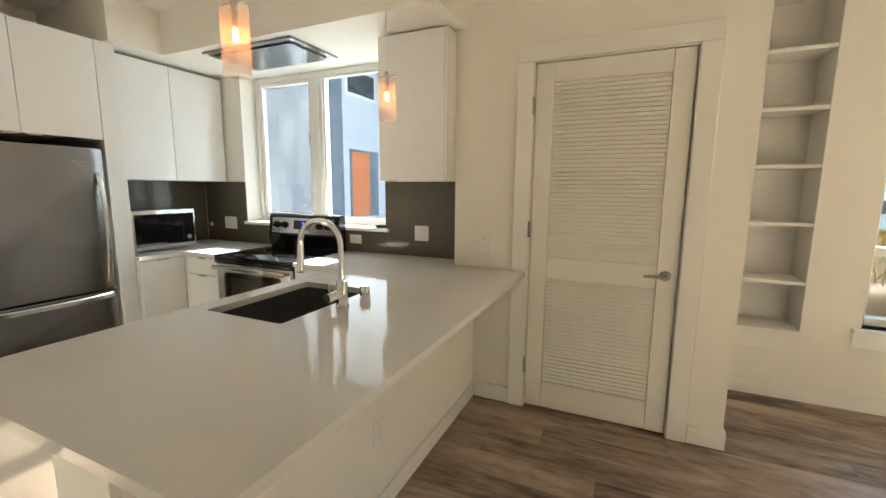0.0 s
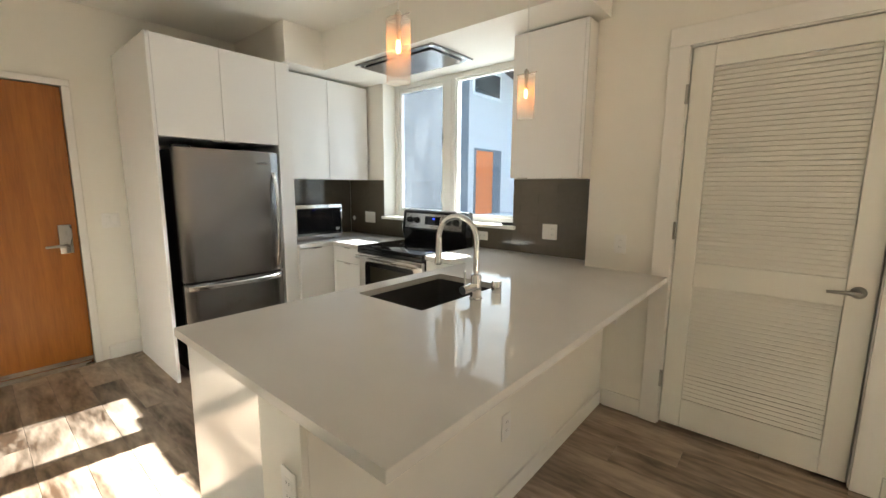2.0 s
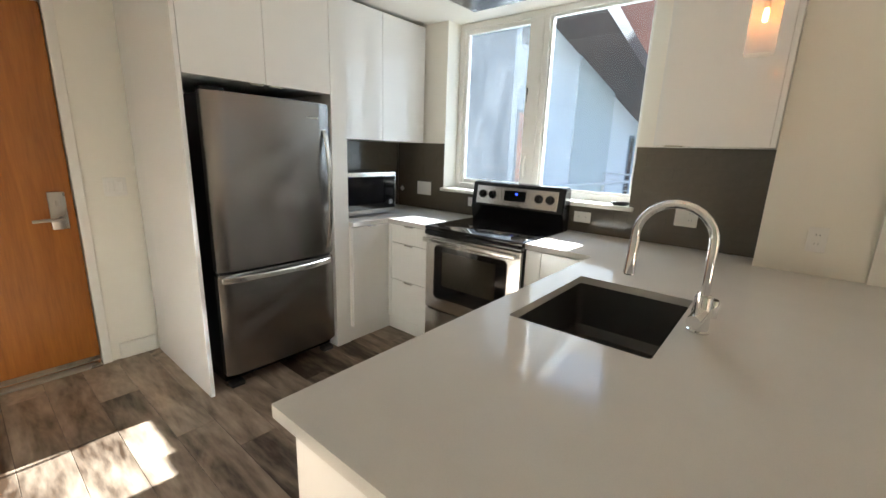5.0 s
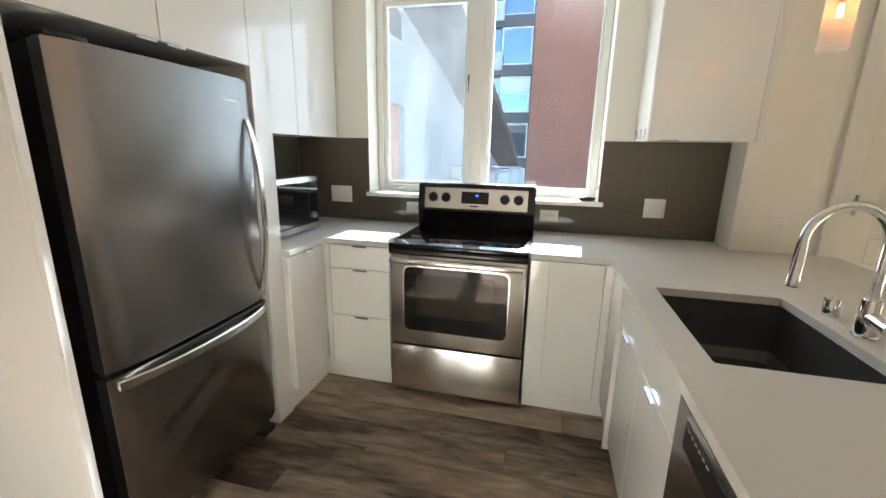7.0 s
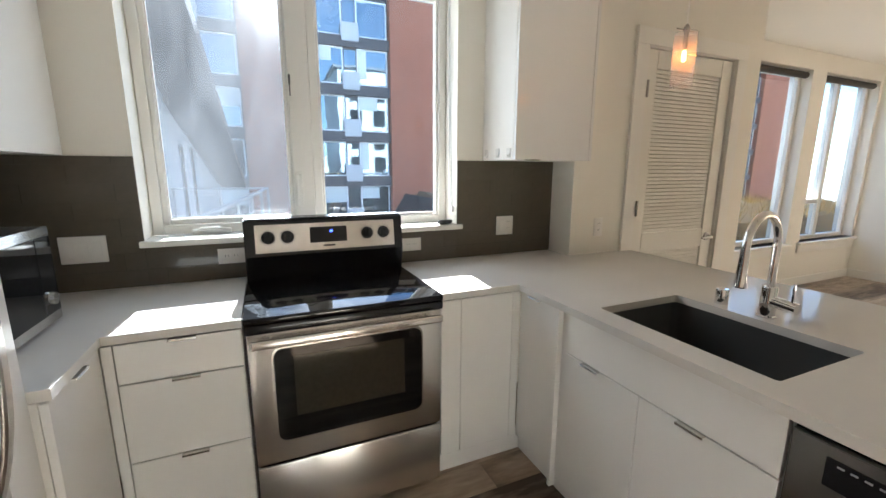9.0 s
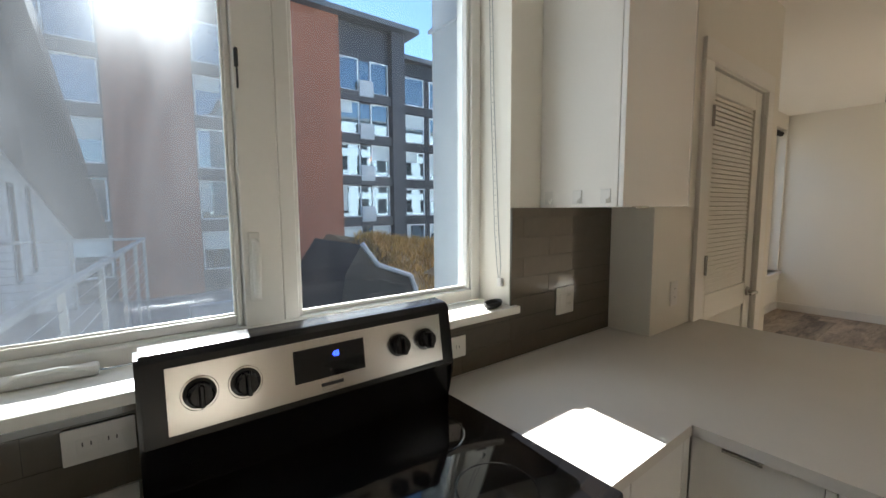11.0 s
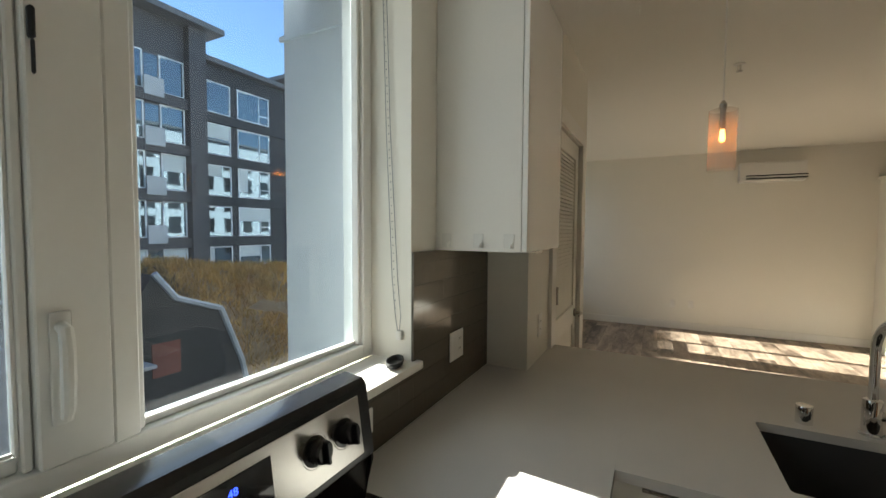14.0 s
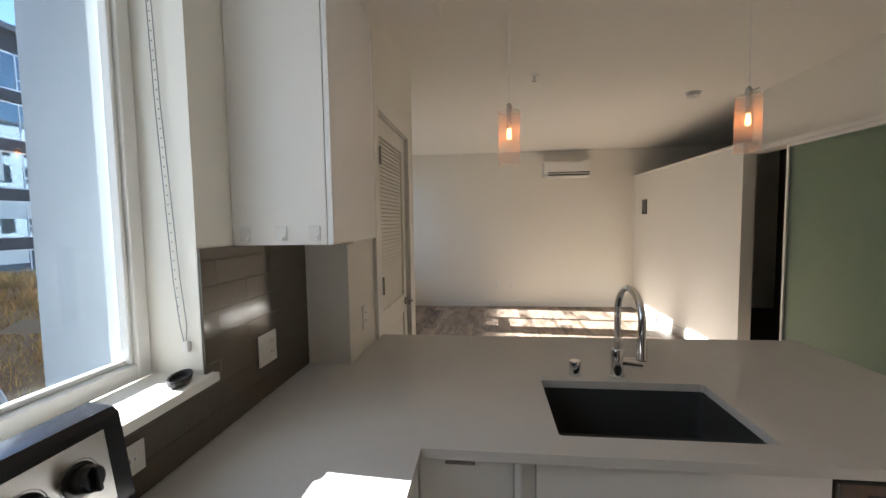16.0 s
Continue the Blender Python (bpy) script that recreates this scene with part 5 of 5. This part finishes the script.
def apartment(x0, x1, y, z1, layout, label, over=0.9, clad=None):
    """A five-storey block: layout is a run of (kind, width) from x0 on; 'b' brick pier, 'g' grey bay with windows, 'd' dark pier, 'w' dark wing with windows."""
    clad = clad or GREYP
    h = thing("apartment_building", ((x0 + x1) / 2, y + 6, -3.2), label, "building")
    part("wall", B((x0, x1, y + 0.3, y + 12, -3.2, z1)), clad, h)
    part("roof", B((x0 - over, x1 + over, y - over, y + 12.5, z1, z1 + 0.35)), ROOFM, h, "flat roof with an overhang")
    x = x0
    for kind, w in layout:
        if kind == "b":
            part("brick_pier", B((x, x + w, y - 0.25, y + 0.299, -3.2, z1 - 0.01)), BRICK, h, "red brick pier")
        elif kind == "d":
            part("pier", B((x, x + w, y - 0.25, y + 0.299, -3.2, z1 - 0.01)), clad, h)
        else:
            for r in range(5):
                z = 9.75 - 2.93 * r
                if kind == "g":
                    part("spandrel", B((x, x + w, y - 0.05, y + 0.299, z - 0.68, z - 0.03)), clad, h)
                    u = w / 2
                    far_window(h, x + 0.10, y + 0.25, z, u - 0.55, 2.25, (r * 3 + len(label)) % 4 if r else 2, False)
                    far_window(h, x + u + 0.45, y + 0.25, z, u - 0.55, 2.25, (r * 2 + 1 + int(x)) % 4 if r else 2, False)
                    bd = part("balcony_door", B((x + u - 0.44, x + u + 0.44, y + 0.22, y + 0.245, z + 0.05, z + 2.2)), WGLASS, h, "dark glass balcony door")
                    part("door_frame", B((x + u - 0.44, x + u + 0.44, y + 0.20, y + 0.219, z + 2.12, z + 2.2), (x + u - 0.44, x + u - 0.38, y + 0.20, y + 0.219, z + 0.05, z + 2.119), (x + u + 0.38, x + u + 0.44, y + 0.20, y + 0.219, z + 0.05, z + 2.119)), ROOFM, bd)
                    part("balcony", B((x + u - 0.55, x + u + 0.55, y - 0.14, y - 0.06, z - 0.35, z + 0.75), bevel=0.01, seg=1), RAILM, h, "pale balcony screen")
                else:
                    part("band", B((x, x + w, y + 0.10, y + 0.299, z - 0.68, z - 0.03)), clad, h)
                    for c, (wx, ww) in enumerate(((0.80, 2.0), (3.35, 2.85))):
                        far_window(h, x + wx, y + 0.28, z, ww, 2.2, (r * 3 + c * 2 + 1) % 4 if r else 2, c > 0)
        x += w
    return h


apartment(-22.0, 16.7, 26.0, 14.32, [("g", 4.6), ("b", 3.0), ("g", 4.8), ("b", 3.6), ("g", 5.0), ("b", 3.9), ("g", 5.15), ("b", 3.5), ("g", 4.05), ("d", 1.1)], "five-storey brick and grey apartment building with balconies")
apartment(16.75, 26.6, 27.2, 13.1, [("w", 9.8)], "dark grey apartment wing with white window frames", 0.3, paint("dark_slate_cladding", (0.024, 0.028, 0.036), 0.7, grain=4, vary=0.08))
apartment(27.0, 62.0, 29.0, 15.0, [("b", 3.5), ("g", 5.0), ("b", 4.0), ("g", 5.0), ("b", 4.0), ("g", 5.0), ("b", 8.5)], "long brick apartment building beyond the courtyard")


def near_block():
    """The sunlit white side of the courtyard, which the far windows mirror."""
    h = thing("white_building", (39.0, -5, -3.2), "white apartment building on the near side of the courtyard", "building")
    part("wall", B((9.0, 70.0, -10.0, 0.6, -3.2, 13.6)), STUCCO, h, "white stucco wall")
    part("roof", B((8.6, 70.4, -10.4, 1.0, 13.6, 13.9)), ROOFM, h, "flat roof edge")
    first = None
    for r in range(5):
        for c in range(20):
            at = (10.4 + 3.0 * c, 0.6, 9.75 - 2.93 * r)
            if first is None:
                first = part("window", B((0, 1.5, 0, 0.05, 0, 0.07), (0, 1.5, 0, 0.05, 1.93, 2.0), (0, 0.07, 0, 0.05, 0.07, 1.93), (1.43, 1.5, 0, 0.05, 0.07, 1.93)), ROOFM, h)
                pane = part("pane", B((0.07, 1.43, 0.005, 0.03, 0.07, 1.93)), BLACKG, first)
                ob = first
            else:
                ob = new("window", first.data)
                ob.parent, ob.matrix_parent_inverse = h, Matrix.Translation(-h.location)
                pn = new("pane", pane.data)
                pn.parent = ob
            ob.location = at


near_block()


def walkway_house():
    h = thing("walkway_house", (-3.5, 6, -3.2), "white house along the walkway with a brown eave", "house")
    def zt(y):
        return 3.95 - 0.20 * (y - 2.0)
    def wall(nm, y0, y1, mat, lab, x=-1.95):
        bm = bmesh.new()
        vs = [bm.verts.new((xx, yy, zz)) for xx in (x - 0.25, x) for yy, zz in ((y0, -3.2), (y1, -3.2), (y1, zt(y1)), (y0, zt(y0)))]
        for f in ((0, 1, 2, 3), (7, 6, 5, 4), (0, 4, 5, 1), (1, 5, 6, 2), (2, 6, 7, 3), (3, 7, 4, 0)):
            bm.faces.new([vs[i] for i in f])
        return part(nm, bm, mat, h, lab)
    wall("wall", 0.24, 2.95, SLATE, "dark slate siding", -1.93)
    wall("wall", 2.951, 5.35, STUCCO, "white stucco wall")
    wall("wall", 5.351, 7.5, SAGE, "grey siding", -1.93)
    wall("wall", 7.501, 18.8, STUCCO, "white stucco wall", -2.0)
    d = part("door", B((-1.948, -1.935, 3.18, 3.72, 0.01, 2.06)), ORANGE, h, "orange painted door")
    part("door_frame", B((-1.949, -1.925, 3.725, 3.99, 0, 2.10), (-1.949, -1.925, 3.14, 3.179, 0, 2.10), (-1.949, -1.925, 3.18, 3.724, 2.061, 2.10)), SLATE, h, "dark door frame")
    part("joint", B((-1.949, -1.943, 2.96, 5.34, 2.30, 2.312)), SAGE, h)
    w = part("window", B((-1.949, -1.93, 3.05, 3.95, 2.98, 3.48), bevel=0.01, seg=1), WFRAME, h)
    part("pane", B((-1.9295, -1.925, 3.11, 3.89, 3.04, 3.42)), WGLASS, w)
    for y in (9.2, 10.8):
        w = part("window", B((-1.999, -1.975, y, y + 0.45, 0.2, 2.0), bevel=0.01, seg=1), SLATE, h)
        part("pane", B((-1.9745, -1.970, y + 0.06, y + 0.39, 0.26, 1.94)), WGLASS, w)
    bm = bmesh.new()
    prof = [(0.24, zt(0.24)), (19.5, zt(19.5))]
    vs = [bm.verts.new((xx, yy, zz + dz)) for xx in (-6.0, -1.05) for yy, zz in prof for dz in (0.004, 0.22)]
    for f in ((0, 1, 3, 2), (4, 6, 7, 5), (0, 4, 5, 1), (2, 3, 7, 6), (0, 2, 6, 4), (1, 5, 7, 3)):
        bm.faces.new([vs[i] for i in f])
    part("eave", bm, SOFF, h, "brown wooden eave")
    bm = bmesh.new()
    vs = [bm.verts.new((xx, yy, zz + dz)) for xx in (-1.045, -1.0) for yy, zz in prof for dz in (-0.02, 0.25)]
    for f in ((0, 1, 3, 2), (4, 6, 7, 5), (0, 4, 5, 1), (2, 3, 7, 6), (0, 2, 6, 4), (1, 5, 7, 3)):
        bm.faces.new([vs[i] for i in f])
    part("fascia", bm, SOFF, h, "dark brown fascia board")


walkway_house()
pl = thing("planter", (3.0, 18.2, -3.2), "long pale concrete planter wall in the courtyard", "planter")
part("wall", B((1.4, 4.6, 18.0, 18.3, -3.2, -2.45), bevel=0.02), STUCCO, pl)
part("coping", B((1.36, 4.64, 17.96, 18.34, -2.449, -2.36), bevel=0.015), STUCCO, pl)
setting("walkway", B((-1.925, -0.42, T + 0.02, 7.4, -0.30, -0.02), bevel=0.01, seg=1), CONC, "raised concrete walkway outside the window", "walkway")
rl = thing("railing", (-0.19, 7.15, -0.02), "grey metal walkway railing with cable infill", "railing")
SKEW = Matrix.Translation((-0.19, 7.15, 0)) @ Matrix.Rotation(radians(-5.9), 4, "Z")


def rail_part(name, bm):
    bmesh.ops.transform(bm, matrix=SKEW, verts=bm.verts)
    return part(name, bm, RAILM, rl)


rail_part("top_rail", B((-0.03, 0.03, -6.5, 0.02, 1.02, 1.06), bevel=0.006, seg=1))
rail_part("top_rail", B((-1.75, -0.031, -0.03, 0.02, 1.02, 1.06), bevel=0.006, seg=1))
for k in range(6):
    rail_part("post", B((-0.02, 0.02, -0.02 - k * 1.25, 0.02 - k * 1.25, -0.30, 1.019), bevel=0.003, seg=1))
for x in (-1.7, -0.9):
    rail_part("post", B((x - 0.02, x + 0.02, -0.025, 0.015, -0.30, 1.019), bevel=0.003, seg=1))
for k in range(8):
    z = 0.10 + k * 0.115
    rail_part("cable", rod(bmesh.new(), (0, -6.4, z), (0, 0, z), 0.004, n=6))
    rail_part("cable", rod(bmesh.new(), (-1.72, 0, z), (-0.01, 0, z), 0.004, n=6))


bm = bmesh.new()
gv = [[bm.verts.new((3.0 + 6 * i / 24, 0.95 + 2.9 * j / 16, 0.55 + 0.35 * math.sin(math.pi * min(1, (j + 2) / 14)) + 0.12 * noise.noise((i * 0.5, j * 0.5, 3)) if j else 0.30)) for j in range(17)] for i in range(25)]
for i in range(24):
    for j in range(16):
        bm.faces.new((gv[i][j], gv[i + 1][j], gv[i + 1][j + 1], gv[i][j + 1]))
bed_me = bm
# garden mound with dry grass, dark shed cut into it
SOIL = paint("dry_soil", (0.20, 0.125, 0.06), 0.95, grain=5, vary=0.3, bump=0.4, big=0.8)
def straw():
    """Dry blades: half of the light passes through."""
    m, n, l, b = nodes_of("dry_grass")
    n.remove(b)
    g, cr, co, t = n.new("ShaderNodeNewGeometry"), n.new("ShaderNodeValToRGB"), n.new("ShaderNodeTexCoord"), n.new("ShaderNodeTexNoise")
    t.inputs["Scale"].default_value, t.inputs["Detail"].default_value = 1.1, 3
    l.new(co.outputs["Object"], t.inputs["Vector"])
    mx0 = n.new("ShaderNodeMath"); mx0.operation = "MULTIPLY_ADD"; mx0.inputs[1].default_value = 0.35
    l.new(g.outputs["Random Per Island"], mx0.inputs[0]); l.new(t.outputs["Fac"], mx0.inputs[2]); l.new(mx0.outputs[0], cr.inputs["Fac"])
    cr.color_ramp.elements[0].position, cr.color_ramp.elements[1].position = 0.40, 0.95
    cr.color_ramp.elements[0].color, cr.color_ramp.elements[1].color = (0.36, 0.20, 0.055, 1), (0.85, 0.53, 0.18, 1)
    df, tl, mx = n.new("ShaderNodeBsdfDiffuse"), n.new("ShaderNodeBsdfTranslucent"), n.new("ShaderNodeMixShader")
    l.new(cr.outputs["Color"], df.inputs["Color"]); l.new(cr.outputs["Color"], tl.inputs["Color"])
    mx.inputs[0].default_value = 0.5
    l.new(df.outputs[0], mx.inputs[1]); l.new(tl.outputs[0], mx.inputs[2])
    l.new(mx.outputs[0], n["Material Output"].inputs["Surface"])
    return m


GRASS = straw()


def mound_z(x, y):
    u = min(1.0, max(0.0, (y - 8.8) / 4.5))
    top = 0.20 - 0.10 * (x - 8.0)
    base = -3.2
    side = min(1.0, max(0.0, (x - 5.4) / 1.5))
    s = u * u * (3 - 2 * u)
    return base + (top - base) * s * side + 0.18 * noise.noise((x * 0.6, y * 0.6, 0))


bm = bmesh.new()
nx, ny = 60, 34
gv = [[bm.verts.new((5.2 + 18 * i / nx, 8.6 + 9 * j / ny, mound_z(5.2 + 18 * i / nx, 8.6 + 9 * j / ny))) for j in range(ny + 1)] for i in range(nx + 1)]
for i in range(nx):
    for j in range(ny):
        bm.faces.new((gv[i][j], gv[i + 1][j], gv[i + 1][j + 1], gv[i][j + 1]))
setting("planting_bed", bed_me, SOIL, "raised bed of dry soil outside the living room", "ground")
setting("garden_mound", bm, SOIL, "planted garden mound of dry soil", "ground")
rng = random.Random(5)
bm = bmesh.new()
tufts = [(5.4 + 14 * rng.random() ** 1.6, rng.uniform(9.0, 14.5)) for k in range(900)]
for k in range(20000):
    cx, cy = tufts[k % 900]
    x, y = cx + rng.gauss(0, 0.16), cy + rng.gauss(0, 0.16)
    z = mound_z(x, y) - 0.03
    hgt, lean, a = rng.uniform(0.10, 0.42) * (0.5 + 0.5 * max(0, min(1, (y - 9) / 3))), rng.uniform(0.05, 0.35), rng.uniform(0, 6.28)
    c, q = math.cos(a), math.sin(a)
    wd = rng.uniform(0.012, 0.034)
    bm.faces.new([bm.verts.new((x - q * wd, y + c * wd, z)), bm.verts.new((x + q * wd, y - c * wd, z)), bm.verts.new((x + c * lean, y + q * lean, z + hgt))])
for k in range(2600):
    x, y = rng.uniform(3.85, 8.9), rng.uniform(1.2, 3.75)
    hgt, lean, a, wd = rng.uniform(0.02, 0.16), rng.uniform(0.05, 0.28), rng.uniform(0, 6.28), rng.uniform(0.010, 0.024)
    c, q = math.cos(a), math.sin(a)
    z = 0.62
    bm.faces.new([bm.verts.new((x - q * wd, y + c * wd, z)), bm.verts.new((x + q * wd, y - c * wd, z)), bm.verts.new((x + c * lean, y + q * lean, z + 0.25 + hgt))])
tagged(part("grass_tufts", bm, GRASS), "tufts of dry yellow-brown grass on the mound", "grass", kind="stuff")
RUST = paint("rusty_hatch", (0.16, 0.045, 0.03), 0.8, grain=20, vary=0.2)
shd = thing("garden_shed", (4.8, 10.5, -3.2), "black shed set into the mound with a pale coping", "shed")
bm = bmesh.new()
prof = [(3.8, -3.2), (3.9, -1.2), (4.1, -0.2), (4.58, 0.54), (5.04, -0.07), (6.12, -0.48), (6.68, -1.95), (6.95, -3.2)]
ra, rb = [bm.verts.new((x, 9.0, z)) for x, z in prof], [bm.verts.new((x, 12.5, z)) for x, z in prof]
for k in range(len(prof)):
    j = (k + 1) % len(prof)
    bm.faces.new((ra[k], ra[j], rb[j], rb[k]))
bm.faces.new(ra); bm.faces.new(rb[::-1])
part("wall", bm, RUBBER, shd, "black shed wall")
for (xa, za), (xb, zb) in zip(prof[3:], prof[4:]):
    part("coping", sweep(bmesh.new(), [(xa, 8.98, za + 0.03), (xb, 8.98, zb + 0.03)], 0.07, 6), RAILM, shd, "pale metal coping")
part("hatch", B((4.5, 5.1, 8.97, 8.995, -1.75, -1.0)), RUST, shd, "rust-coloured hatch")
part("shelf", B((3.9, 4.3, 8.4, 8.99, -1.35, -1.28), bevel=0.01, seg=1), RAILM, shd)


# ---- backsplash tiles ----
def tile_field(name, cells, plane, label):
    """Tiles as pieces under a thin grout bed. plane: 'y' faces -y at y=0, 'x' faces +x at the left wall."""
    bed = setting(name, B(*[((a, b, -0.004, -0.0008, z0, z1) if plane == "y" else (XL + 0.0008, XL + 0.004, a, b, z0, z1)) for a, b, z0, z1 in cells]), GROUT, label, "backsplash")
    tw, th, g = 0.305, 0.0762, 0.0007
    cache = {}
    for a, b, z0, z1 in cells:
        r = 0
        z = 0.9165
        while z < z1 - 0.012:
            ze = min(z + th, z1)
            if ze > z0:
                x = math.floor((a - 1.43) / tw) * tw + 1.43 - (tw / 2 if r % 2 else 0)
                while x < b:
                    xa, xb = max(x, a), min(x + tw, b)
                    if xb - xa > 0.012:
                        w, h = round(xb - xa - g, 4), round(ze - max(z, z0) - g, 4)
                        if (w, h) not in cache:
                            if plane == "y":
                                bm = B((-w / 2, w / 2, -0.0045, 0, -h / 2, h / 2), bevel=0.0004, seg=1)
                            else:
                                bm = B((0, 0.0045, -w / 2, w / 2, -h / 2, h / 2), bevel=0.0004, seg=1)
                            ob = part("tile", bm, SPLASH, bed)
                            cache[(w, h)] = ob.data
                        else:
                            ob = new("tile", cache[(w, h)])
                            ob.parent = bed
                        c, zc = (xa + xb) / 2, (max(z, z0) + ze) / 2
                        ob.location = (c, -0.0042, zc) if plane == "y" else (XL + 0.0042, c, zc)
                        ob.rotation_euler = (radians(rng.uniform(-0.12, 0.12)), 0, radians(rng.uniform(-0.12, 0.12)))
                    x += tw
            z += th
            r += 1


tile_field("backsplash_back", [(XL + 0.010, WX0 - 0.001, 0.9155, 1.4865), (WX0 - 0.001, WX1 + 0.001, 0.9155, 1.091), (WX1 + 0.001, 1.4285, 0.9155, 1.4865)], "y", "taupe glass tile backsplash on the window wall")
tile_field("backsplash_side", [(-0.967, -0.0105, 0.9155, 1.4865)], "x", "taupe glass tile backsplash behind the microwave")


# ---- floor planks ----
PW, PL = 0.18, 1.22
floor_ob = bpy.data.objects["floor"]
ob = part("plank", B((-PL / 2 + 0.0008, PL / 2 - 0.0008, -PW / 2 + 0.0008, PW / 2 - 0.0008, -0.006, 0.0), bevel=0.0010, seg=1), PLANK, floor_ob)
plank_me = ob.data
first = ob
row = 0
y = YS + 0.10
while y > YR - 0.3:
    x = XE - 0.1 - (0.0, 0.61, 0.27, 0.93)[row % 4]
    while x < XF + 0.05:
        if x + PL > XE - 0.08:
            o = first if first is not None else new("plank", plank_me)
            first = None
            o.parent = floor_ob
            xa, xb = max(x, XE - 0.2), min(x + PL, XF + 0.1)
            o.location = ((xa + xb) / 2, y, 0)
            o.scale = ((xb - xa) / PL, 1, 1)
        x += PL
    y -= PW
    row += 1
